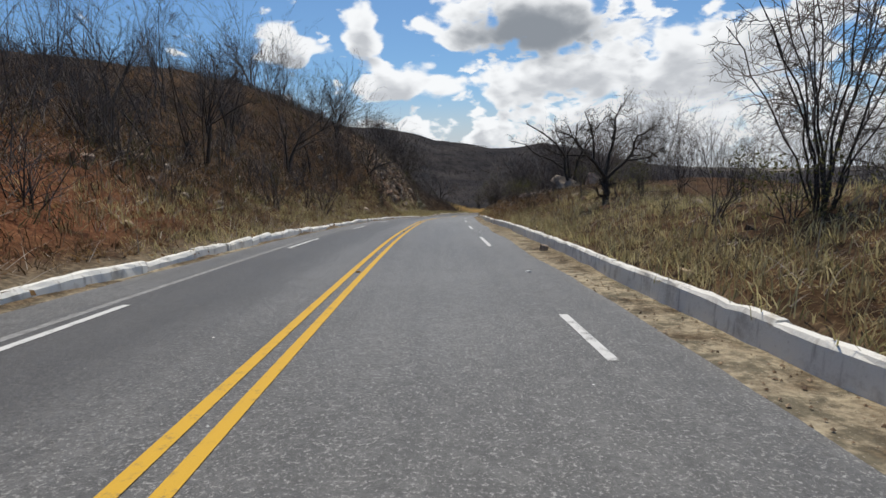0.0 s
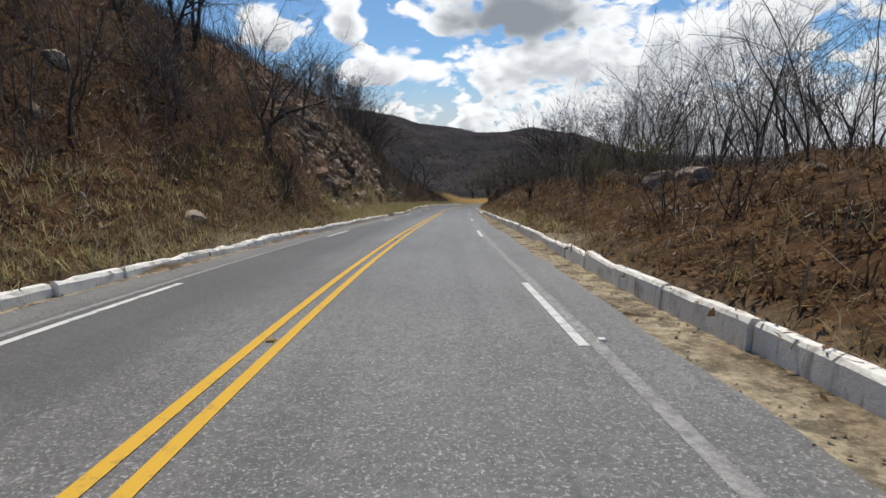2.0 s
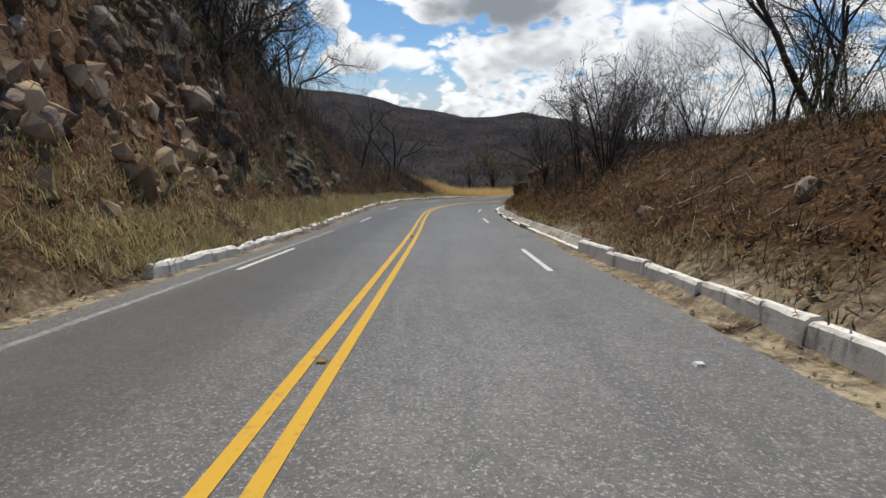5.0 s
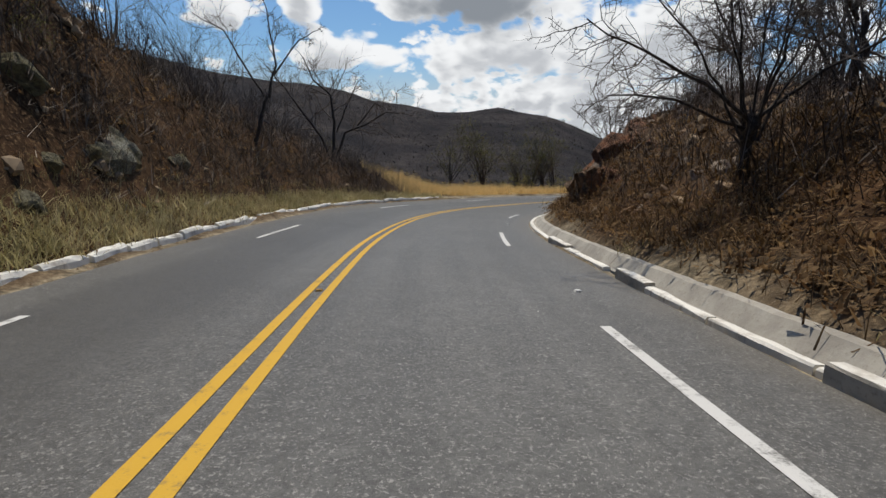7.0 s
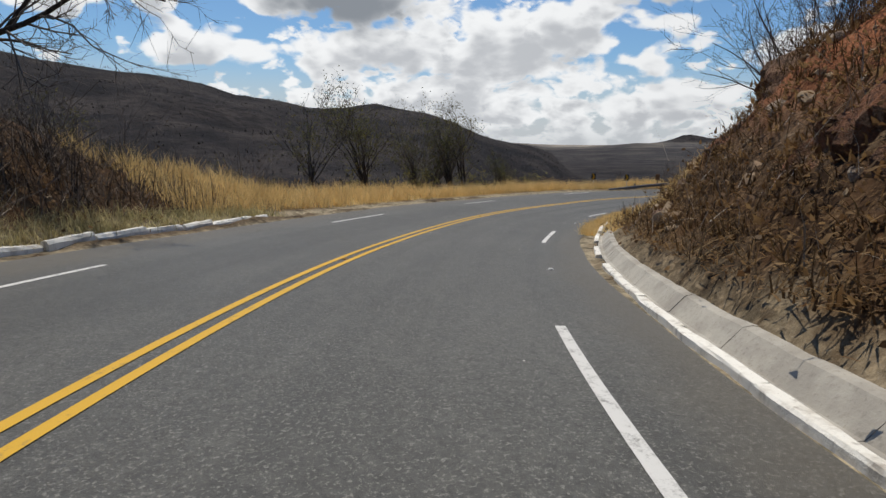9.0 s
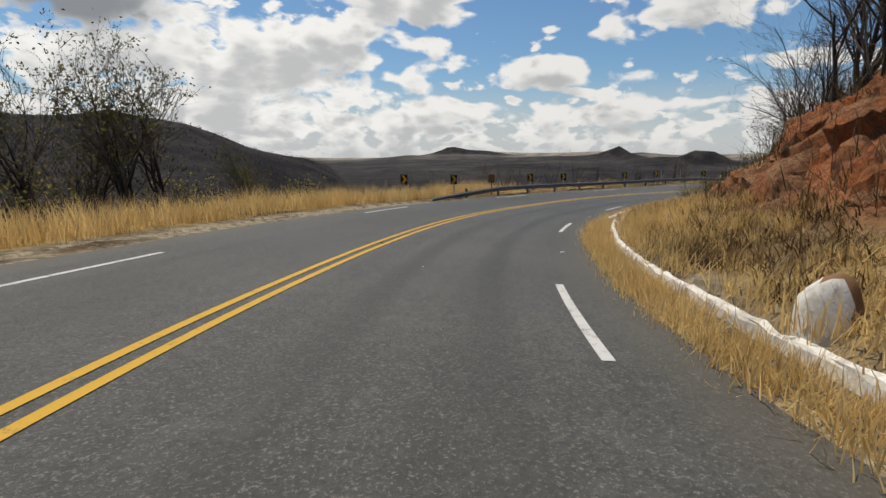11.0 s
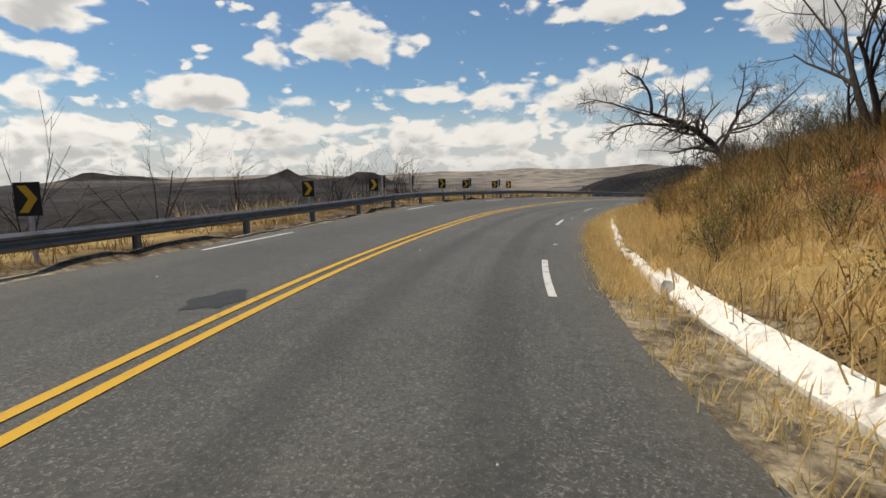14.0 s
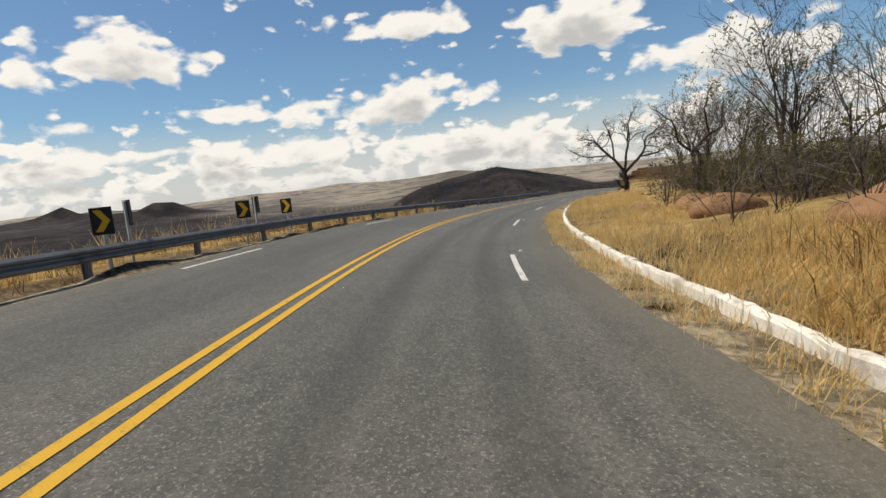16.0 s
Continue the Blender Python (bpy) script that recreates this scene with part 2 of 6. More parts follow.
def m_lime(n, p, b):
    k, fine, drip = n.noise(p, 2.2, 5, 0.65), n.noise(p, 26.0, 4, 0.7), n.noise(n.vmath("MULTIPLY", p, (6, 6, 1.0)), 1.4, 4)
    col = n.mix(n.ramp(k, 0.50, 0.68), (0.84, 0.815, 0.74), (0.54, 0.50, 0.43))
    col = n.mix(n.math("MULTIPLY", n.ramp(drip, 0.55, 0.72), 0.7), col, (0.27, 0.23, 0.19))
    col = n.mix(n.math("MULTIPLY", n.ramp(fine, 0.58, 0.75), 0.6), col, (0.36, 0.32, 0.27))
    col = n.mix(n.math("MULTIPLY", chance(n), 0.25), col, (0.46, 0.42, 0.37))
    return col, n.math("ADD", k, fine), 0.012


def m_concrete(n, p, b):
    k, fine = n.noise(p, 1.3, 5, 0.65), n.noise(p, 22.0, 4, 0.7)
    col = n.mix(n.ramp(k, 0.35, 0.68), (0.46, 0.43, 0.37), (0.31, 0.285, 0.245))
    col = n.mix(n.math("MULTIPLY", n.ramp(fine, 0.52, 0.74), 0.5), col, (0.15, 0.13, 0.11))
    return col, fine, 0.008


def m_rock(n, p, b):
    k, fine = n.noise(p, 1.6, 6, 0.65), n.noise(p, 11.0, 6, 0.7)
    col = n.mix(n.ramp(k, 0.35, 0.65), (0.17, 0.12, 0.085), (0.46, 0.37, 0.28))
    col = n.mix(n.math("MULTIPLY", n.ramp(chance(n), 0.55, 1.0), 0.7), col, (0.27, 0.13, 0.075))
    col = n.mix(n.math("MULTIPLY", n.ramp(fine, 0.5, 0.72), 0.7), col, (0.44, 0.38, 0.32))
    col = n.mix(n.math("MULTIPLY", n.ramp(fine, 0.38, 0.26), 0.7), col, (0.05, 0.04, 0.033))
    return col, n.math("ADD", k, fine), 0.04


def m_face(dark, light, pale, earth):
    def build(n, p, b):
        k, fine, mid = n.noise(p, 0.9, 5, 0.65), n.noise(p, 14.0, 6, 0.75), n.noise(p, 3.2, 5, 0.7)
        col = n.mix(n.ramp(mid, 0.35, 0.65), dark, light)
        col = n.mix(n.ramp(attr(n, "tone"), 0.45, 0.95), col, pale)
        col = n.mix(n.ramp(n.math("ADD", k, n.math("MULTIPLY", mid, 0.3)), 0.62, 0.76), col, earth)
        col = n.mix(n.math("MULTIPLY", n.ramp(fine, 0.52, 0.36), 0.75), col, dark)
        col = n.mix(n.math("MULTIPLY", attr(n, "joint"), 0.7), col, (0.016, 0.012, 0.009))
        return col, n.math("ADD", n.math("ADD", mid, fine), n.noise(p, 7.0, 6, 0.8)), 0.14
    return build


def m_bark(n, p, b):
    k = n.noise(n.vmath("MULTIPLY", p, (9, 9, 2.2)), 2.0, 5, 0.7)
    col = n.mix(n.ramp(k, 0.35, 0.68), (0.026, 0.020, 0.016), (0.095, 0.076, 0.060))
    col = n.mix(n.math("MULTIPLY", chance(n), 0.45), col, (0.050, 0.043, 0.038))
    return col, k, 0.02


def m_twig(n, p, b):
    return n.mix(n.math("MULTIPLY", chance(n), 0.8), n.mix(n.noise(p, 1.5, 3), (0.085, 0.070, 0.060), (0.24, 0.195, 0.165)), (0.075, 0.066, 0.061))


def m_blade(lo, hi, odd):
    def build(n, p, b):
        k = island(n)
        col = n.mix(n.ramp(n.math("ADD", n.math("MULTIPLY", k, 0.55), n.math("MULTIPLY", n.noise(p, 1.5, 4, 0.6), 0.9)), 0.38, 1.0), lo, hi)
        return n.mix(n.ramp(n.noise(p, 0.6, 4), 0.45, 0.7, 0.0, 0.7), col, odd)
    return build


def m_plain(color, worn, size=5.0):
    def build(n, p, b):
        k = n.noise(p, size, 5, 0.7)
        return n.mix(n.ramp(k, 0.45, 0.75), color, worn), k, 0.003
    return build


MAT = {
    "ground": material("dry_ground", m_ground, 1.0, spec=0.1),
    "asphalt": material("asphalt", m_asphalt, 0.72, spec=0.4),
    "yellow": material("yellow_road_paint", m_paint((0.62, 0.36, 0.035), (0.16, 0.13, 0.08), 6.0, 0.55), 0.7),
    "white": material("white_road_paint", m_paint((0.62, 0.61, 0.58), (0.15, 0.145, 0.135), 5.0, 0.50), 0.7),
    "ghost": material("faded_road_paint", m_paint((0.32, 0.315, 0.30), (0.185, 0.18, 0.172), 9.0, 0.38), 0.75),
    "lime": material("limewash", m_lime, 0.9),
    "concrete": material("grey_concrete", m_concrete, 0.9),
    "rock": material("cut_rock", m_rock, 0.9),
    "face": material("brown_rock_face", m_face((0.075, 0.052, 0.034), (0.30, 0.22, 0.145), (0.55, 0.45, 0.33), (0.25, 0.13, 0.065)), 0.9),
    "lichen": material("lichened_rock_face", m_face((0.075, 0.066, 0.042), (0.34, 0.31, 0.205), (0.60, 0.56, 0.43), (0.20, 0.17, 0.085)), 0.9),
    "brown_rock": material("brown_rock", m_face((0.10, 0.062, 0.036), (0.29, 0.19, 0.115), (0.42, 0.32, 0.22), (0.28, 0.13, 0.06)), 0.9),
    "tan_rock": material("tan_rock", m_face((0.22, 0.095, 0.045), (0.46, 0.26, 0.135), (0.60, 0.42, 0.27), (0.48, 0.19, 0.075)), 0.9),
    "red_face": material("red_rock_face", m_face((0.095, 0.045, 0.026), (0.26, 0.135, 0.075), (0.44, 0.31, 0.20), (0.32, 0.13, 0.060)), 0.9),
    "earth_face": material("orange_earth_face", m_face((0.22, 0.078, 0.032), (0.45, 0.18, 0.075), (0.50, 0.31, 0.17), (0.50, 0.17, 0.058)), 0.95),
    "rubble": material("rubble", m_blade((0.10, 0.065, 0.040), (0.46, 0.34, 0.215), (0.24, 0.14, 0.08)), 0.9),
    "bark": material("bark", m_bark, 0.9),
    "boulder": material("granite", m_plain((0.30, 0.165, 0.085), (0.16, 0.088, 0.048), 2.2), 0.9),
    "twig": material("twigs", m_twig, 0.9),
    "straw": material("straw_grass", m_blade((0.58, 0.40, 0.16), (0.88, 0.66, 0.31), (0.60, 0.40, 0.15)), 0.8, thin=0.5),
    "brown": material("brown_scrub", m_blade((0.050, 0.028, 0.015), (0.25, 0.165, 0.080), (0.10, 0.058, 0.026)), 0.9),
    "litter": material("dry_leaves", m_blade((0.095, 0.050, 0.024), (0.30, 0.190, 0.090), (0.14, 0.075, 0.034)), 0.9, thin=0.45),
    "pale": material("faded_grass", m_blade((0.14, 0.11, 0.055), (0.46, 0.37, 0.20), (0.20, 0.17, 0.07)), 0.9, thin=0.3),
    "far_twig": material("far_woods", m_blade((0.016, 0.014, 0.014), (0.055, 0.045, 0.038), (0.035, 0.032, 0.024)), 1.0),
    "stick": material("dead_sticks", m_blade((0.12, 0.095, 0.072), (0.44, 0.38, 0.31), (0.22, 0.17, 0.12)), 0.9),
    "rusty": material("rusty_scrub", m_blade((0.17, 0.085, 0.028), (0.42, 0.27, 0.11), (0.15, 0.13, 0.045)), 0.9, thin=0.35),
    "green": material("olive_leaves", m_blade((0.075, 0.078, 0.028), (0.18, 0.165, 0.065), (0.14, 0.12, 0.05)), 0.8, thin=0.55),
    "stud": material("worn_stud", m_plain((0.30, 0.17, 0.04), (0.10, 0.07, 0.04), 20.0), 0.7),
    "tar": material("tar_patch", m_plain((0.030, 0.029, 0.027), (0.055, 0.053, 0.049), 9.0), 0.6),
    "brush": material("dark_brush", m_blade((0.022, 0.016, 0.012), (0.17, 0.13, 0.10), (0.060, 0.043, 0.031)), 0.9),
    "tangle": material("brown_tangle", m_blade((0.036, 0.020, 0.010), (0.24, 0.150, 0.068), (0.080, 0.044, 0.021)), 0.9, thin=0.12),
    "moss": material("olive_brush", m_blade((0.035, 0.034, 0.014), (0.13, 0.115, 0.05), (0.075, 0.062, 0.028)), 0.9, thin=0.3),
    "leaf": material("yellow_green_leaves", m_blade((0.17, 0.15, 0.040), (0.36, 0.31, 0.10), (0.28, 0.20, 0.07)), 0.8, thin=0.55),
    "verge": material("olive_straw_grass", m_blade((0.23, 0.20, 0.085), (0.62, 0.53, 0.29), (0.30, 0.275, 0.12)), 0.85, thin=0.5),
    "steel": material("galvanised_steel", m_plain((0.19, 0.195, 0.20), (0.10, 0.092, 0.082), 3.0), 0.55, 0.45),
    "post": material("pale_post_paint", m_plain((0.55, 0.54, 0.50), (0.33, 0.31, 0.28)), 0.8),
    "board": material("black_sign_sheet", m_plain((0.012, 0.012, 0.012), (0.03, 0.028, 0.026)), 0.5),
    "arrow": material("yellow_sign_sheet", m_plain((0.72, 0.40, 0.02), (0.55, 0.31, 0.03)), 0.5),
}


# ------------------------------------------------------------------ helpers for meshes
def mesh_from(name, verts, faces, mats, smooth=False):
    me = bpy.data.meshes.new(name)
    me.from_pydata([tuple(v) for v in verts] if not isinstance(verts, np.ndarray) else verts.tolist(), [], faces if isinstance(faces, list) else faces.tolist())
    for m in mats if isinstance(mats, (list, tuple)) else [mats]:
        me.materials.append(m)
    if smooth:
        me.polygons.foreach_set("use_smooth", [True] * len(me.polygons))
    me.update()
    return me


def put(name, me, parent=None, m=None, label=""):
    ob = new(name, me)
    if m is not None:
        ob.matrix_basis = m
    if parent is not None:
        ob.parent = parent
    if label:
        ob["label"] = label
    return ob


def part(name, bm, mat, parent, label="", smooth=False):
    me = bpy.data.meshes.new(name)
    bm.to_mesh(me)
    bm.free()
    me.materials.append(mat)
    if smooth:
        me.polygons.foreach_set("use_smooth", [True] * len(me.polygons))
    return put(name, me, parent, None, label)


def box(bm, x0, y0, z0, x1, y1, z1, bevel=0.0):
    r = bmesh.ops.create_cube(bm, size=1.0, matrix=Matrix.LocRotScale(((x0 + x1) / 2, (y0 + y1) / 2, (z0 + z1) / 2), None, (x1 - x0, y1 - y0, z1 - z0)))
    if bevel:
        es = list({e for v in r["verts"] for e in v.link_edges})
        bmesh.ops.bevel(bm, geom=es, offset=bevel, segments=1, affect="EDGES")
    return bm


# ------------------------------------------------------------------ the road's line
TURN = [(-60, 3.0), (-30, 2.2), (0, 1.3), (10, 0.8), (20, 0.0), (30, -0.5), (40, -1.6), (50, -2.9), (60, -3.6), (70, -3.6), (80, -3.8), (90, -3.4), (100, -2.6), (110, -4.7),
        (120, -12.5), (130, -23.5), (140, -33.6), (150, -42.9), (160, -51.7), (170, -61.4), (180, -71.4), (190, -80.3), (200, -87.3), (210, -91.7), (215, -94.3), (226, -98.5), (240, -105.8), (260, -114.5), (285, -119.2), (330, -121.0)]
LEVEL = [(-60, 0.6), (-30, -0.2), (0.0, -1.55), (20.0, -2.69), (40.0, -4.12), (60.0, -5.82), (80.0, -7.61), (100.0, -9.46), (120.0, -11.03), (140.0, -12.59), (160.0, -13.76), (180.0, -14.5), (200.0, -14.9), (215.0, -15.22), (240, -15.9), (270, -16.9), (330, -19.0)]
BANK = [(-60, 0.3), (0, 0.4), (48, -0.4), (93, -0.6), (117, -0.4), (149, 0.5), (168, 1.5), (174, 1.8), (187, 1.9), (201, 2.3), (209, 3.4), (216, 5.1), (240, 4.6), (280, 0.5)]
# along the road: right line, right kerb, left line, left kerb or edge of the asphalt
SPREAD = [(0, 3.25, 4.85, 2.8, 4.6), (25, 3.25, 5.05, 2.9, 4.4), (40, 3.3, 4.8, 2.8, 4.3), (55, 3.15, 4.95, 2.9, 4.3), (68, 3.15, 4.75, 2.9, 4.1), (90, 3.2, 4.6, 3.0, 4.2),
          (103, 3.4, 4.6, 3.0, 4.4), (113, 3.5, 4.75, 3.0, 4.8), (120, 3.7, 4.75, 3.4, 5.4), (128, 3.8, 5.0, 3.8, 6.2), (153, 3.95, 5.5, 3.5, 5.6), (168, 4.2, 5.75, 3.8, 5.3),
          (180, 4.1, 5.45, 4.0, 4.8), (194, 3.72, 5.2, 3.6, 4.5), (209, 3.66, 5.75, 3.55, 4.5), (224, 3.6, 5.8, 3.8, 4.8), (330, 3.5, 5.4, 3.6, 4.8)]
STEP = 0.5
S = np.arange(-60, 330.01, STEP)


def table(rows, k=1):
    xs, ys = [r[0] for r in rows], [r[k] for r in rows]
    y = np.interp(S, xs, ys)
    n = 8
    return np.convolve(np.pad(y, n, mode="reflect", reflect_type="odd"), np.ones(2 * n + 1) / (2 * n + 1), "valid")


heading = np.radians(np.interp(S, [r[0] for r in TURN], [r[1] for r in TURN]))
step = np.stack([-np.sin(heading), np.cos(heading)], -1) * STEP
LINE = np.concatenate([[[0, 0]], np.cumsum((step[1:] + step[:-1]) / 2, axis=0)])
LINE += np.array((-1.54, -0.02)) - LINE[int(60 / STEP)]
RIGHT = np.stack([np.cos(heading), np.sin(heading)], -1)
ZROAD, BANKS = table(LEVEL), np.tan(np.radians(table(BANK)))
R_LINE, R_KERB, L_LINE, L_KERB = (table(SPREAD, k) for k in (1, 2, 3, 4))


def at(s, u):
    """A place on the road's surface: x, y, z for distances along (s) and to the right (u)."""
    s, u = np.asarray(s, float), np.asarray(u, float)
    f = lambda a: np.interp(s, S, a)
    x, y = f(LINE[:, 0]) + u * f(RIGHT[:, 0]), f(LINE[:, 1]) + u * f(RIGHT[:, 1])
    return np.stack(np.broadcast_arrays(x, y, f(ZROAD) - (u - 2.0) * f(BANKS)), -1)


def turn_at(s):
    return float(np.degrees(np.interp(s, S, heading)))


# ------------------------------------------------------------------ the ground
def smooth(x, a, b):
    t = np.clip((x - a) / (b - a), 0, 1)
    return t * t * (3 - 2 * t)


def waves(x, y, size, seed, octaves=4):
    """Cheap value noise on arrays, about -1 to 1."""
    out, amp, tot = 0.0, 1.0, 0.0
    for o in range(octaves):
        gx, gy = x / size + 17.3 * seed, y / size - 9.1 * seed
        ix, iy = np.floor(gx), np.floor(gy)
        fx, fy = gx - ix, gy - iy
        fx, fy = fx * fx * (3 - 2 * fx), fy * fy * (3 - 2 * fy)
        h = lambda a, b: np.modf(np.abs(np.sin(a * 127.1 + b * 311.7 + seed * 74.7 + o * 13.1) * 43758.5453))[0] * 2 - 1
        v = (h(ix, iy) * (1 - fx) + h(ix + 1, iy) * fx) * (1 - fy) + (h(ix, iy + 1) * (1 - fx) + h(ix + 1, iy + 1) * fx) * fy
        out, tot, amp, size = out + amp * v, tot + amp, amp * 0.55, size / 2.03
    return out / tot


# side slopes: along, then height over the road right behind the kerb and at 1.5, 4, 8, 16 and 40 m from it
LEFT = [(-60, 0.15, 0.7, 2.8, 3.6, 4.5, 7), (0, 0.15, 0.7, 2.8, 3.8, 5.0, 8), (14, 0.15, 0.6, 2.4, 4.0, 6.5, 10), (30, 0.15, 0.6, 2.2, 4.6, 9.0, 13), (46, 0.15, 0.8, 3.0, 6.8, 12, 16), (56, 0.15, 1.1, 5.4, 10.0, 14.5, 17),
        (85, 0.15, 1.1, 6.2, 11.5, 15.5, 19), (96, 0.15, 1.2, 7.0, 11.5, 15.0, 19), (108, 0.15, 1.1, 7.0, 12.0, 15.5, 18), (116, 0.15, 0.9, 5.6, 9.0, 10.5, 11), (123, 0.15, 0.8, 4.4, 6.6, 7.6, 8), (130, 0.15, 0.7, 3.2, 5.2, 5.8, 5), (138, 0.1, 0.4, 1.5, 3.3, 3.5, -2),
        (147, 0.0, 0.05, 0.1, 0.0, -2.0, -13), (170, 0.0, 0.0, -0.1, -0.8, -4.5, -18), (330, -0.05, -0.1, -0.3, -1.2, -5, -20)]
RIGHTS = [(-60, 0.3, 0.4, 0.9, 1.3, 1.6, 2.2), (0, 0.3, 0.4, 0.8, 1.3, 1.6, 1.8), (20, 0.3, 0.55, 1.35, 1.7, 1.6, 1.2), (32, 0.3, 0.6, 1.5, 2.1, 2.2, 1.7), (44, 0.3, 0.8, 2.1, 3.2, 3.3, 2.7), (60, 0.3, 1.2, 2.5, 3.2, 3.4, 3.0), (90, 0.3, 1.2, 2.9, 3.7, 4.1, 4.5), (104, 0.24, 1.0, 2.8, 3.9, 4.4, 5.0), (113, 0.24, 1.1, 3.2, 4.2, 4.8, 5.4),
          (118, 0.24, 1.3, 3.6, 4.6, 5.0, 5.6), (122, 0.24, 1.4, 4.1, 5.4, 6.0, 6.8), (130, 0.24, 1.4, 4.6, 6.2, 7.0, 8.0), (140, 0.24, 1.3, 4.9, 6.6, 7.4, 8.6), (150, 0.25, 0.45, 2.2, 6.0, 7.0, 8.4), (166, 0.2, 0.35, 1.4, 5.6, 6.8, 8.2), (180, 0.2, 0.35, 1.25, 5.0, 6.2, 7.5), (196, 0.2, 0.45, 1.5, 4.2, 5.4, 6.5), (214, 0.25, 0.8, 2.3, 3.2, 4.2, 5.5),
          (224, 0.2, 0.3, 0.5, 0.6, 1.3, 3.4), (240, 0.2, 0.25, 0.4, 0.5, 1.2, 3.0), (330, 0.2, 0.3, 0.5, 0.7, 1.3, 3.0)]
REACH = np.array([0.0, 1.5, 4.0, 8.0, 16.0, 40.0])
SHELF = [(86, 0.22), (90, 0.5), (143, 0.5), (145, 0.25), (170, 0.25), (171, 0.42), (195, 0.42), (196, 0.25)]
# the far ridge: heading from the middle of the walk, degrees over the eye
RIDGE = [(-180, 3), (-150, 0.5), (-125, -1.2), (-106, -1.4), (-101, -0.9), (-96, 0.2), (-91, -0.6), (-86, -1.4), (-60, -2.6), (-44, -3.0), (-37, -2.4), (-32, -1.6), (-27.4, -0.2), (-25, 0.1), (-22.4, 0.8), (-19.5, 1.9), (-17.2, 2.7), (-14, 3.2), (-11.4, 3.5), (-8.5, 3.1), (-5, 2.9), (-1.2, 3.4), (2, 3.8), (5, 4.8), (8, 5.1), (12, 5.5), (18, 5.9), (24, 7.4), (40, 8), (70, 9), (110, 8), (150, 5), (180, 3)]
PEAKS = [(-43.0, 3300, 72, 110), (-46.5, 3300, 44, 220), (-38.5, 3000, 34, 260), (-59.7, 2600, 76, 90), (-67.3, 1900, 78, 85), (-64.0, 2100, 42, 150), (-53.0, 2600, 40, 420), (-75.0, 3900, 46, 600), (-96.0, 4200, 57, 700), (-58.0, 4300, 54, 500), (-84.0, 4300, 51, 400), (-47.0, 4300, 57, 500), (-50.0, 1700, 26, 200), (-56.5, 1500, 22, 170), (-70.0, 1400, 24, 180), (-36.0, 1900, 14, 220), (-78.0, 1800, 20, 200), (-62.0, 3300, 40, 260), (-88.0, 2300, 22, 260)]
EYE0 = np.array([12.0, 125.0, -11.0])


def nearest(x, y):
    """Along and across (right positive) for places in plan, from the nearest point of the road."""
    s_out, u_out = np.empty(len(x)), np.empty(len(x))
    for a in range(0, len(x), 4000):
        dx, dy = x[a:a + 4000, None] - LINE[None, ::2, 0], y[a:a + 4000, None] - LINE[None, ::2, 1]
        k = np.argmin(dx * dx + dy * dy, axis=1) * 2
        ex, ey = x[a:a + 4000] - LINE[k, 0], y[a:a + 4000] - LINE[k, 1]
        along = -ex * np.sin(heading[k]) + ey * np.cos(heading[k])
        across = ex * RIGHT[k, 0] + ey * RIGHT[k, 1]
        over = np.abs(along) > 1.0
        s_out[a:a + 4000] = S[k] + np.clip(along, -1, 1)
        u_out[a:a + 4000] = np.where(over, np.sign(across) * np.hypot(along, across), across)
    return s_out, u_out


def side(s, e, rows):
    xs = [r[0] for r in rows]
    hs = np.stack([np.interp(s, xs, [r[k] for r in rows]) for k in range(1, 7)], -1)
    k = np.clip(np.searchsorted(REACH, e, "right") - 1, 0, 4)
    i = np.arange(len(s))
    t = np.clip((e - REACH[k]) / (REACH[k + 1] - REACH[k]), 0, 1)
    return hs[i, k] * (1 - t) + hs[i, k + 1] * t


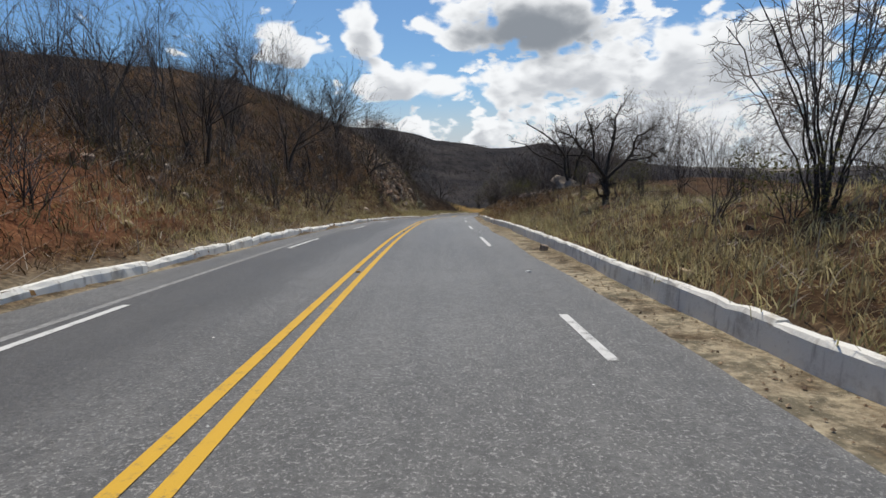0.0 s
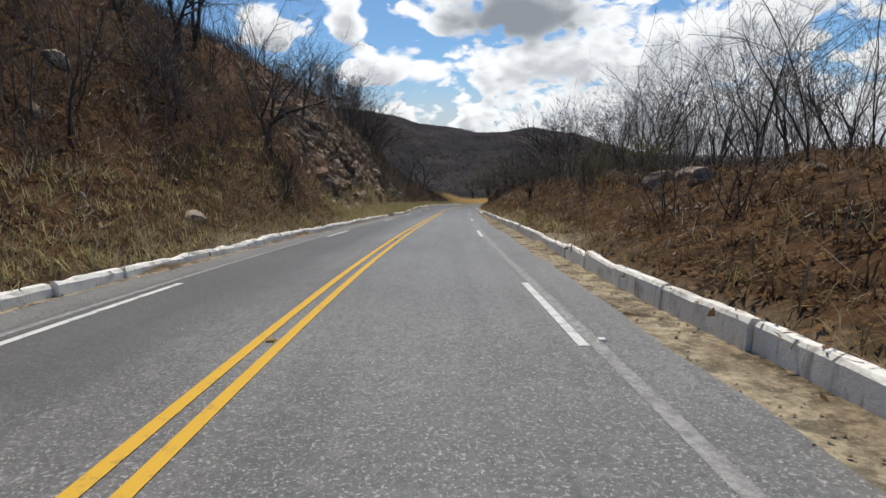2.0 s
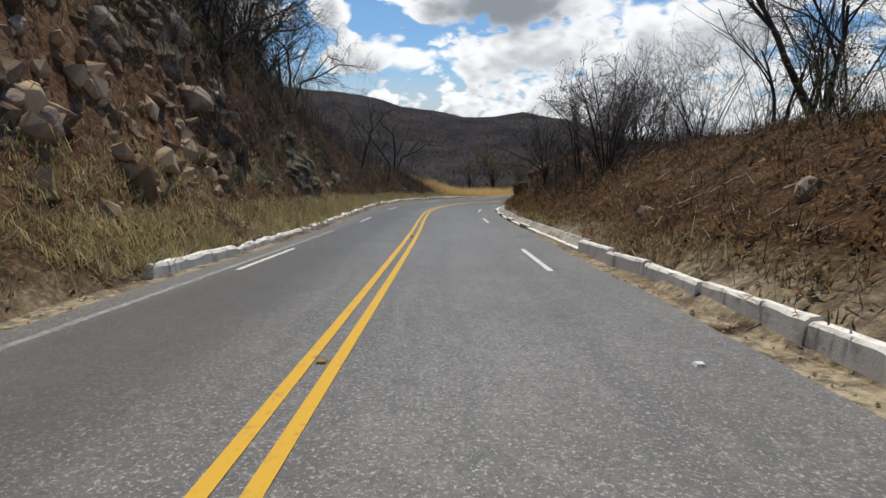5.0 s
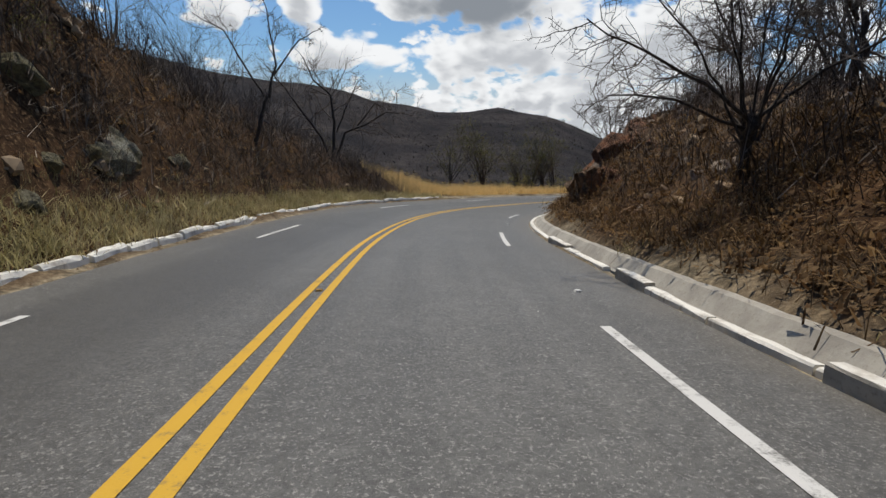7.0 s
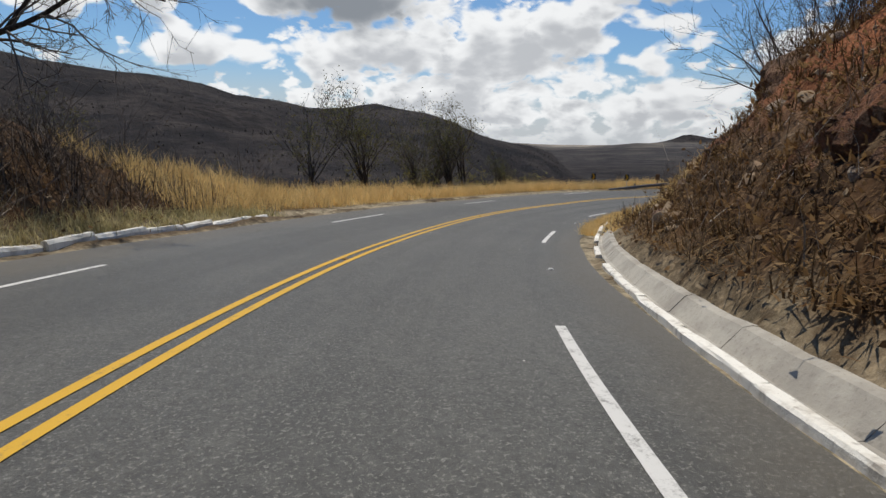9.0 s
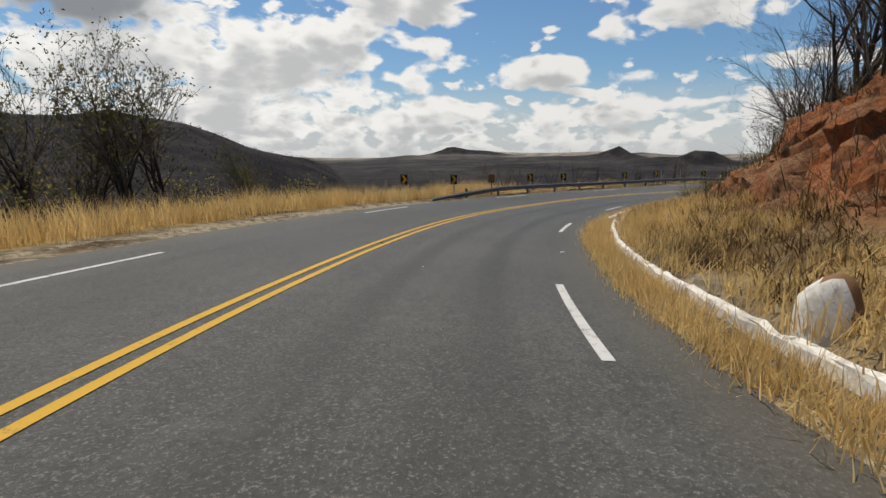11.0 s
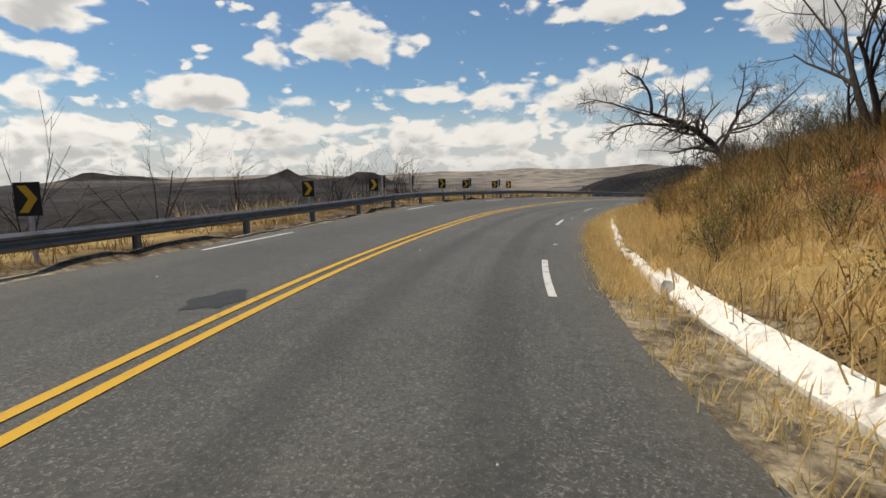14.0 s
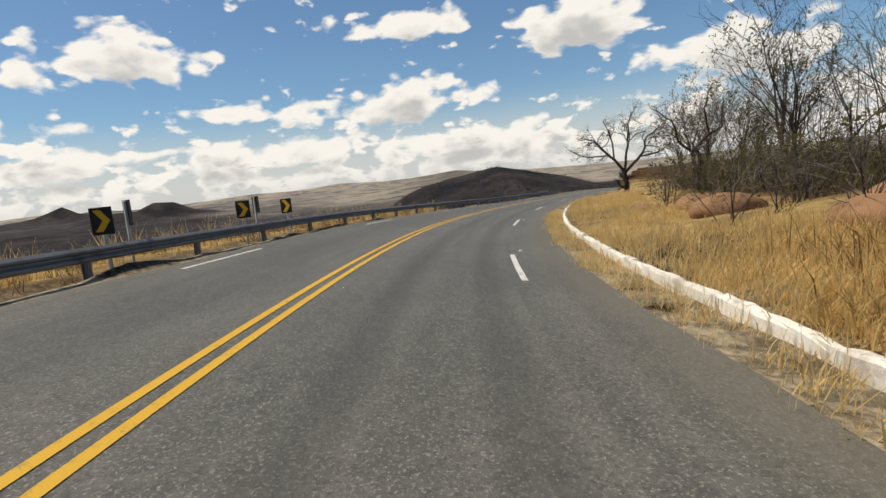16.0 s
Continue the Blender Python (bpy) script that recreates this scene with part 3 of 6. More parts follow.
def ground(x, y):
    """Height of the ground and its kinds of cover at places in plan."""
    x, y = np.asarray(x, float), np.asarray(y, float)
    s, u = nearest(x, y)
    rk, lk = np.interp(s, S, R_KERB), np.interp(s, S, L_KERB)
    zr = np.interp(s, S, ZROAD) - np.clip(u - 2, -8, 4) * np.interp(s, S, BANKS)
    e = np.where(u > 0, u - rk - np.interp(s, [q[0] for q in SHELF], [q[1] for q in SHELF]), -u - lk - 0.12)
    h = np.where(u > 0, side(s, np.maximum(e, 0), RIGHTS), side(s, np.maximum(e, 0), LEFT))
    lump = smooth(e, 0.3, 3.0)
    h = h + lump * (0.28 * waves(x, y, 2.2, 1) + smooth(e, 2, 8) * (0.9 - 0.6 * smooth(s, 205, 222)) * waves(x, y, 9.0, 2))
    steep_l = smooth(s, 60, 68) * (1 - smooth(s, 92, 102)) * smooth(-u - lk, 1.0, 2.2) * (1 - smooth(-u - lk, 7, 11)) * (u < 0)
    steep_r = smooth(s, 108, 118) * (1 - smooth(s, 190, 200)) * smooth(u - rk, 1.6, 3.6) * (1 - smooth(u - rk, 7, 11)) * (u > 0)
    cut = np.maximum(steep_l, steep_r)
    h = h + cut * (0.4 * waves(x, y, 1.7, 5, 3) + 0.4 * waves(x, y, 4.5, 21, 2))
    near = zr + np.where(e < 0, -0.35, h - 0.02)
    dx, dy = x - EYE0[0], y - EYE0[1]
    rho, az = np.hypot(dx, dy), np.degrees(np.arctan2(-dx, dy))
    el = np.interp(az, [r[0] for r in RIDGE], [r[1] for r in RIDGE])
    top = EYE0[2] + np.tan(np.radians(el)) * 620
    plain = -72 + 38 * smooth(rho, 900, 4600)
    low = np.where(el > 0, -24, -45)
    hills = low + (np.maximum(top, plain) - low) * smooth(rho, 170, 620)
    open_ = smooth(el, 1.5, -1.5)
    hills = hills * (1 - open_) + open_ * (plain + (top - plain) * np.exp(-((rho - 620) / 300) ** 2) * smooth(el, -2.6, -0.8))
    hills = hills + waves(x, y, 160, 3, 5) * np.clip(rho / 620, 0, 1) * (9 - 6 * open_) - (1 - open_) * 10 * np.abs(waves(x, y, 120, 14, 3)) * smooth(rho, 150, 330) * (1 - smooth(rho, 470, 600))
    risen = 0.0
    for pa, pr, ph, pw in PEAKS:
        px, py = EYE0[0] - math.sin(radians(pa)) * pr, EYE0[1] + math.cos(radians(pa)) * pr
        bump_ = ph * np.exp(-np.sqrt(((x - px) ** 2 + (y - py) ** 2) / pw ** 2 + 0.02) * 1.1)
        hills, risen = hills + bump_, risen + (bump_ if pw < 240 else 0.0)
    wgt = smooth(np.abs(u), 45, 150)
    z = near * (1 - wgt) + hills * wgt
    kinds = {
        "straw": np.clip(np.where(u < 0, smooth(s, 141, 150) * smooth(e, 0.6, 1.4) * (1 - smooth(e, 6, 10)), smooth(s, 140, 150) * smooth(e, 0.0, 0.6) * (1 - smooth(e, 5, 9))), 0, 1),
        "red": np.clip(np.where(u > 0, smooth(s, 118, 132) * (1 - smooth(s, 196, 206)) * smooth(e, 2.6, 3.6) * (1 - smooth(e, 8, 11)), (1 - smooth(s, 10, 22)) * 0.55 * smooth(e, 0.5, 2) * (1 - smooth(e, 6, 9)) + 0.18 * steep_l), 0, 1),
        "rock": cut,
        "sand": np.clip(np.where(u < 0, smooth(s, 126, 136) * (1 - 0.55 * smooth(s, 176, 186)) * (1 - smooth(e, 0.5, 1.3)) + (1 - smooth(s, 100, 110)) * (1 - smooth(e, 0.1, 0.6)) * 0.6, (1 - smooth(e, 0.1, 0.5)) * 0.8), 0, 1),
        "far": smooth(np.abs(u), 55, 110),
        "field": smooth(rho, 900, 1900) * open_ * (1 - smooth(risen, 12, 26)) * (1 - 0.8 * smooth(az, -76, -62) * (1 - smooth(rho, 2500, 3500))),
        # rises with distance, carries the painted haze of the far plain
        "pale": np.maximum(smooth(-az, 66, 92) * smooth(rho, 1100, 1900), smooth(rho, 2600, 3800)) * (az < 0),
    }
    return z, kinds, s, u, e


def spaced(lo, hi, fine, far, ratio=1.12):
    mid = np.arange(lo, hi + 0.01, fine)
    up, d = [], fine
    while not up or sum(up) < far:
        d = min(d * ratio, 60)
        up.append(d)
    up = np.cumsum(up)
    return np.concatenate([(lo - up)[::-1], mid, hi + up])


gx, gy = spaced(-18, 106, 0.88, 4700, 1.14), spaced(-6, 180, 0.88, 4700, 1.14)
GX, GY = np.meshgrid(gx, gy)
gz, kinds = ground(GX.ravel(), GY.ravel())[:2]
nx, ny = len(gx), len(gy)
idx = np.arange(nx * ny).reshape(ny, nx)
quads = np.stack([idx[:-1, :-1], idx[:-1, 1:], idx[1:, 1:], idx[1:, :-1]], -1).reshape(-1, 4)
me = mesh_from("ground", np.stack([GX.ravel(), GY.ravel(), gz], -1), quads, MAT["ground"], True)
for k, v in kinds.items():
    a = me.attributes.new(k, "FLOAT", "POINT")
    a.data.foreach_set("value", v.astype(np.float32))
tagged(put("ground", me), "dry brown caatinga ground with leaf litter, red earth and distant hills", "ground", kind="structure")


# ------------------------------------------------------------------ road, lines, kerbs
def ribbon(name, s0, s1, ulo, uhi, mat, lift, parent=None, label="", n=1, ds=0.5, thick=0.0):
    ss = np.arange(s0, s1 + 1e-6, ds) if s1 - s0 > ds else np.array([s0, s1])
    fl, fh = (np.interp(ss, S, v) if isinstance(v, np.ndarray) else np.full(len(ss), float(v)) for v in (ulo, uhi))
    rows_ = []
    for k in range(n + 1):
        u = fl + (fh - fl) * k / n
        p = at(ss, u)
        p[:, 2] += lift
        rows_.append(p)
    v = np.stack(rows_, 1).reshape(-1, 3)
    m = n + 1
    q = [(i * m + k, i * m + k + 1, (i + 1) * m + k + 1, (i + 1) * m + k) for i in range(len(ss) - 1) for k in range(n)]
    me = mesh_from(name, v, q, mat, True)
    uv = me.uv_layers.new(name="UVMap")
    su = np.stack([np.repeat(ss, m), np.stack([fl + (fh - fl) * k / n for k in range(m)], 1).ravel()], -1)
    loops = np.empty(len(me.loops), dtype=np.int32)
    me.loops.foreach_get("vertex_index", loops)
    uv.data.foreach_set("uv", su[loops].astype(np.float32).ravel())
    return put(name, me, parent, None, label)


EDGE_R = R_KERB - np.interp(S, [0, 25, 45, 62, 85, 100, 130, 145, 170, 190, 330], [0.75, 0.9, 0.6, 0.75, 0.45, 0.06, 0.06, 0.5, 0.75, 0.75, 1.0]) + np.interp(S, [95, 101, 135, 142], [0.16, 0.0, 0.0, 0.14]) * waves(S, 0 * S, 3.0, 11, 4)
EDGE_L = L_KERB - np.interp(S, [0, 100, 120, 170, 330], [0.35, 0.4, 0.5, 0.5, 0.1]) + 0.12 * waves(S, 0 * S + 50, 4.0, 12, 3)
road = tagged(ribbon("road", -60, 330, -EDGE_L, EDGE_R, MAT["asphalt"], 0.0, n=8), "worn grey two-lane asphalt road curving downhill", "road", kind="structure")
for u in (-0.20, 0.08):
    ribbon("yellow_line", -60, 330, u, u + 0.12, MAT["yellow"], 0.008, road, "worn yellow painted centre line")
DASHES = (
    (R_LINE, (-37, -23, -9, 4.8, 16.5, 27, 38, 53.5, 69.7, 85, 100.8, 112.5, 125.5, 139.5, 153, 167, 181.3, 195.4, 210.5, 225.2, 239.7, 254, 268, 282, 296)),
    (-L_LINE, (-37, -23, -10, 3.5, 16, 27.5, 38, 53.5, 69.6, 85, 101.3, 113.4, 128.3, 141.5, 154.5, 169.3, 184, 198.5, 213, 227.2, 241.5, 256, 270, 284)))
for u, starts in DASHES:
    for s in starts:
        ribbon("edge_dash", s, s + (2.2 if s == 4.8 else 4.1), u - 0.06, u + 0.06, MAT["white"], 0.006, road, ds=0.5)
ribbon("old_edge_line", -60, 96, -L_LINE - 0.35, -L_LINE - 0.22, MAT["ghost"], 0.004, road, "almost worn off white edge line")
ribbon("old_edge_line", 26, 70, R_LINE + 0.075, R_LINE + 0.22, MAT["ghost"], 0.0025, road, "almost worn off white edge line")
stud_mesh = {}
for key, mat_ in (("yellow", MAT["stud"]), ("white", MAT["white"])):
    bm = bmesh.new()
    bmesh.ops.create_cone(bm, cap_ends=True, segments=4, radius1=0.075, radius2=0.05, depth=0.03, matrix=pose(0, 0, 0.012, 0, 0, 45))
    stud_mesh[key] = bpy.data.meshes.new("road_stud")
    bm.to_mesh(stud_mesh[key])
    bm.free()
    stud_mesh[key].materials.append(mat_)
for s in np.arange(-44.0, 300.0, 13.7):
    for key, u in (("yellow", 0.0), ("white", float(np.interp(s, S, R_LINE)) + 0.24)):
        p = at(s, u)
        put("road_stud", stud_mesh[key], road, pose(p[0], p[1], p[2], 0, 0, turn_at(s)))
shoulder = tagged(ribbon("shoulder", -60, 330, EDGE_R - 0.12, R_KERB + 0.1, MAT["ground"], -0.025, n=6), "sandy dirt strip between asphalt and kerb", "shoulder", kind="structure")
shoulder_2 = tagged(ribbon("shoulder", -60, 330, -L_KERB - 0.1, -EDGE_L + 0.12, MAT["ground"], -0.025, n=6), "sandy dirt strip along the asphalt's edge", "shoulder", kind="structure")
for o, tall in ((shoulder, 0.07), (shoulder_2, 0.13)):
    n_ = len(o.data.vertices)
    co = np.empty(n_ * 3, np.float32)
    o.data.vertices.foreach_get("co", co)
    co = co.reshape(-1, 3)
    k_ = np.tile(np.arange(7), n_ // 7)
    away = (k_ if tall < 0.1 else 6 - k_) / 6.0
    heap = np.clip(waves(co[:, 0], co[:, 1], 2.6, 31, 3) + 0.05, 0, 1)
    co[:, 2] += smooth(away, 0.15, 0.9) * heap * tall * 2.2 + smooth(away, 0.0, 0.3) * 0.03 * waves(co[:, 0], co[:, 1], 0.8, 32, 3)
    o.data.vertices.foreach_set("co", co.ravel())
    a = o.data.attributes.new("sand", "FLOAT", "POINT")
    a.data.foreach_set("value", (1 - (0.75 if tall > 0.1 else 0.45) * smooth(heap, 0.02, 0.22) * smooth(away, 0.2, 0.6)).astype(np.float32))
for s_, u_, w_, l_ in ((189.5, 4.0, 0.36, 0.6), (194.3, -0.6, 0.3, 0.6)):
    m_ = 16
    pts = [at(s_ + l_ * math.sin(6.283 * k / m_) * (1 + 0.25 * math.sin(k * 1.9) + 0.14 * math.sin(k * 4.3)), u_ + w_ * math.cos(6.283 * k / m_) * (1 + 0.25 * math.sin(k * 2.3 + 1) + 0.12 * math.sin(k * 5.1))) + np.array((0, 0, 0.006)) for k in range(m_)]
    put("tar_patch", mesh_from("tar_patch", [at(s_, u_) + np.array((0, 0, 0.006))] + pts, [(0, (k + 1) % m_ + 1, k + 1) for k in range(m_)], MAT["tar"]), road, None, "black tar patch")

# ------------------------------------------------------------------ kerbs
rng = np.random.default_rng(7)


def stone_mesh(name, length, outline, mat, seed, chips=0.02, n=6):
    """A loose kerb block: an outline (across, up) drawn along +y, worn by small dents."""
    r = np.random.default_rng(seed)
    m, v, q = len(outline), [], []
    for i in range(n + 1):
        for a, b in outline:
            d = r.normal(0, chips, 2)
            v.append((a + d[0], (i / n - 0.5) * length, b + d[1]))
    for i in range(n):
        for k in range(m):
            q.append((i * m + k, i * m + (k + 1) % m, (i + 1) * m + (k + 1) % m, (i + 1) * m + k))
    q += [tuple(range(m))[::-1], tuple(range(n * m, n * m + m))]
    return mesh_from(name, v, q, mat)


def lay(name, outline, mat, parent, s0, s1, length, off, sink=0.0, gap=0.02, skip=0.0, wild=0.0, chips=0.006, r=rng):
    """Kerb stones end to end along the road at a distance table off, bent with it, edges chipped."""
    s, m = s0, len(outline)
    top = max(b for a, b in outline)
    while s < s1:
        long = length * r.uniform(0.85, 1.1)
        if r.random() >= skip:
            n = max(4, int(long / 0.28))
            t = np.linspace(s, s + long, n + 1)
            base = np.interp(t, S, off) + r.normal(0, 0.008) * wild + np.linspace(-1, 1, n + 1) * r.normal(0, 0.012) * wild
            drop = sink * (0.4 + r.random()) + np.linspace(-1, 1, n + 1) * r.normal(0, 0.01) * wild
            bite = np.where(r.random(n + 1) < 0.14, r.random(n + 1) * chips * 7, 0)
            v, q = [], []
            for k in range(n + 1):
                for a, b in outline:
                    d = r.normal(0, chips, 2) * (0.15 if b <= 0 else 1.0)
                    p = at(t[k], base[k] + a + d[0])
                    v.append((p[0], p[1], p[2] + b + d[1] - drop[k] - (bite[k] if b > top * 0.75 else 0)))
            for i in range(n):
                for k in range(m):
                    q.append((i * m + k, i * m + (k + 1) % m, (i + 1) * m + (k + 1) % m, (i + 1) * m + k))
            q += [tuple(range(m))[::-1], tuple(range(n * m, n * m + m))]
            put(name, mesh_from(name, v, q, mat), parent)
        s += long + gap


WALL = [(0.0, -0.25), (0.02, 0.30), (0.05, 0.345), (0.15, 0.35), (0.19, 0.31), (0.20, -0.25)]
LOW = [(0.20, -0.25), (0.19, 0.20), (0.15, 0.27), (0.05, 0.28), (0.01, 0.22), (0.0, -0.25)][::-1]
SLAB = [(0.13, -0.25), (0.13, 0.012), (0.24, 0.012), (0.42, 0.23), (0.50, 0.25), (0.56, 0.24), (0.56, -0.25)]
WHITE_SLAB = [(0.12, -0.25), (0.12, 0.02), (0.16, 0.06), (0.32, 0.21), (0.38, 0.225), (0.42, 0.20), (0.43, -0.25)]
STRIP = [(0.0, -0.2), (0.0, 0.045), (0.02, 0.065), (0.12, 0.07), (0.14, 0.04), (0.14, -0.2)]
ROUND = [(0.0, -0.25), (0.025, 0.17), (0.05, 0.215), (0.15, 0.225), (0.19, 0.18), (0.20, -0.25)]
NARROW = [(0.03, -0.25), (0.045, 0.15), (0.06, 0.19), (0.14, 0.20), (0.17, 0.16), (0.18, -0.25)]
LIME = MAT["lime"]
kerb = tagged(new("kerb"), "whitewashed concrete kerb wall along the road, worn and cracked", "kerb", kind="structure")
lay("kerb_stone", WALL, LIME, kerb, -25, 28.2, 2.6, R_KERB, 0.02, 0.012, 0.0, 0.8, 0.006)
lay("kerb_stone", WALL, LIME, kerb, 29.2, 88.5, 2.1, R_KERB, 0.05, 0.03, 0.0, 1.6, 0.005)
gutter = tagged(new("gutter"), "pale concrete roadside gutter with a whitewashed edge strip", "gutter", kind="structure")
lay("gutter_slab", SLAB, MAT["concrete"], gutter, 89.2, 143, 2.0, R_KERB, 0.0, 0.006, 0.0, 0.2, 0.0025)
lay("gutter_edge", STRIP, LIME, gutter, 88.5, 143, 1.9, R_KERB, 0.0, 0.03, 0.06, 0.6, 0.005)
kerb_2 = tagged(new("kerb"), "whitewashed kerb stones half hidden in dry grass", "kerb", kind="structure")
lay("kerb_stone", NARROW, LIME, kerb_2, 143, 169.5, 2.6, R_KERB, 0.0, 0.010, 0.0, 0.7, 0.010)
lay("kerb_stone", WHITE_SLAB, LIME, kerb_2, 170.5, 195.5, 3.0, R_KERB, 0.01, 0.008, 0.0, 0.3, 0.0035)
lay("gutter_edge", STRIP, LIME, kerb_2, 175.0, 181.0, 1.9, R_KERB - 0.36, -0.02, 0.05, 0.0, 0.8, 0.005)
lay("kerb_stone", ROUND, LIME, kerb_2, 196, 198.2, 2.0, R_KERB, 0.05, 0.012, 0.0, 1.0, 0.009)
lay("kerb_stone", ROUND, LIME, kerb_2, 198.4, 203.4, 1.1, R_KERB - 0.04, 0.09, 0.15, 0.15, 4.0, 0.012)
lay("kerb_stone", ROUND, LIME, kerb_2, 203.6, 262, 2.0, R_KERB, 0.03, 0.008, 0.0, 0.8, 0.009)
kerb_3 = tagged(new("kerb"), "broken whitewashed kerb stones sunk in leaf litter", "kerb", kind="structure")
lay("kerb_stone", LOW, LIME, kerb_3, -25, 74, 2.0, -L_KERB - 0.1, 0.07, 0.04, 0.0, 2.2, 0.008)
lay("kerb_stone", LOW, LIME, kerb_3, 75, 84, 1.6, -L_KERB - 0.1, 0.12, 0.15, 0.25, 4.0, 0.012)
lay("kerb_stone", LOW, LIME, kerb_3, 84, 140, 1.3, -L_KERB - 0.1, 0.08, 0.04, 0.03, 2.2, 0.008)
# loose blocks of the gutter's edge
for k, (s, turn_by, long) in enumerate(((97.6, 4.0, 1.5), (102.5, 2.0, 1.2), (107.3, 1.5, 1.1), (112.6, 3.0, 1.7))):
    p = at(s, float(np.interp(s, S, R_KERB)) - 0.03)
    me = stone_mesh("kerb_block", long, [(0.0, -0.04), (0.0, 0.11), (0.015, 0.13), (0.15, 0.13), (0.17, 0.11), (0.17, -0.04)], MAT["concrete"], 71 + k, 0.005)
    me.materials.append(MAT["lime"])
    for f in me.polygons:
        f.material_index = 1 if f.normal.z > 0.6 else 0
    tagged(put("kerb_block", me, None, pose(p[0], p[1], p[2] + 0.02, -3, 0, turn_at(s) + turn_by)), "loose grey concrete block with a whitewashed top on the gutter's edge", "kerb block", "loose kerb blocks")


# ------------------------------------------------------------------ guard rail and signs
RAIL_U = -L_KERB - 0.15
guard = tagged(new("guard_rail"), "grey galvanised W-beam guard rail on steel posts along the bend", "guard rail")
WAVE = [(0.0, 0.0), (0.02, 0.015), (0.075, 0.055), (0.075, 0.095), (0.01, 0.135), (0.01, 0.175), (0.075, 0.215), (0.075, 0.255), (0.02, 0.295), (0.0, 0.31)]


def beam(s0, s1, drop0=0.0, drop1=0.0):
    v, q = [], []
    ss = np.linspace(s0, s1, 9)
    for k, s in enumerate(ss):
        base = float(np.interp(s, S, RAIL_U))
        d = drop0 + (drop1 - drop0) * k / 8
        for th in (0.0, -0.012):
            for a, b in WAVE:
                p = at(s, base + a + th)
                v.append((p[0], p[1], p[2] + 0.33 + b - d))
    m = len(WAVE)
    for k in range(8):
        a, b = k * 2 * m, (k + 1) * 2 * m
        for j in range(m - 1):
            q.append((a + j, b + j, b + j + 1, a + j + 1))
            q.append((a + m + j + 1, b + m + j + 1, b + m + j, a + m + j))
        q += [(a + m - 1, b + m - 1, b + 2 * m - 1, a + 2 * m - 1), (a + m, b + m, b, a)]
    return mesh_from("rail", v, q, MAT["steel"])


bm = bmesh.new()
box(bm, -0.16, -0.006, -0.9, -0.02, 0.006, 0.60)
box(bm, -0.17, -0.04, -0.9, -0.16, 0.04, 0.60)
box(bm, -0.02, -0.04, -0.9, -0.008, 0.04, 0.60)
post_mesh = bpy.data.meshes.new("rail_post")
bm.to_mesh(post_mesh)
bm.free()
post_mesh.materials.append(MAT["steel"])
for k, s in enumerate(np.arange(178.0, 300.0, 4.0)):
    put("rail", beam(s, s + 4.0, *((0.50, 0.24) if k == 0 else (0.24, 0.03) if k == 1 else (0.03, 0.0) if k == 2 else (0.0, 0.0))), guard)
    if k:
        p = at(s, float(np.interp(s, S, RAIL_U)))
        put("rail_post", post_mesh, guard, pose(p[0], p[1], p[2], 0, 0, turn_at(s)))


def chevron_sign(s, u, high=1.16, faces=True, rusty=False, yaw=0.0, lean=0.0):
    sign = tagged(new("chevron_sign"), "rust-brown blank road sign on a thin post" if rusty else "black chevron sign with a yellow arrow on a pale post" if faces else "edge-on chevron sign board on a pale post", "road sign", "chevron signs along the bend")
    q = bmesh.new()
    box(q, -0.035, 0.012, -0.6, 0.035, 0.07, high + 0.28, 0.008)
    part("sign_post", q, MAT["bark"] if rusty else MAT["post"], sign)
    q = bmesh.new()
    box(q, -0.25, -0.004, high - 0.3, 0.25, 0.01, high + 0.3, 0.004)
    board = part("sign_board", q, MAT["rust"] if rusty else MAT["board"], sign)
    if not rusty:
        q = bmesh.new()
        pts = [(-0.17, 0.24), (0.0, 0.24), (0.19, 0.0), (0.0, -0.24), (-0.17, -0.24), (0.02, 0.0)]
        f = [q.verts.new((x, -0.010, high + z)) for x, z in pts]
        g = [q.verts.new((x, -0.004, high + z)) for x, z in pts]
        for a, b, c, d in ((0, 1, 2, 5), (5, 2, 3, 4)):
            q.faces.new((f[a], f[d], f[c], f[b]))
        for i in range(6):
            q.faces.new((f[i], f[(i + 1) % 6], g[(i + 1) % 6], g[i]))
        bmesh.ops.recalc_face_normals(q, faces=q.faces)
        part("arrow", q, MAT["arrow"], board, "yellow arrow")
    z = float(ground([at(s, u)[0]], [at(s, u)[1]])[0][0])
    p = at(s, u)
    sign.matrix_basis = pose(p[0], p[1], max(z, p[2] - 0.5), lean, lean * 0.6, turn_at(s) + yaw + (0 if faces else 180))
    return sign


MAT["rust"] = material("rusty_sheet", m_plain((0.25, 0.12, 0.05), (0.12, 0.06, 0.03), 9.0), 0.8)
for s, u in ((179.0, -7.6), (181.6, -5.7), (191.2, -5.35), (196.3, -5.35), (206.6, -5.2), (212.6, -5.2), (222.5, -5.3), (227.0, -5.3), (233.5, -5.4), (237.0, -5.5)):
    chevron_sign(s, u, yaw=6.0 * math.sin(s), lean=1.6 * math.sin(s * 2.3))
chevron_sign(186.2, -5.6, rusty=True, lean=2.0)
for s in (214.0, 217.8, 227.9, 234.3):
    chevron_sign(s, -5.35, 1.3, faces=False, yaw=-43.0 + 6 * math.sin(s), lean=1.2)


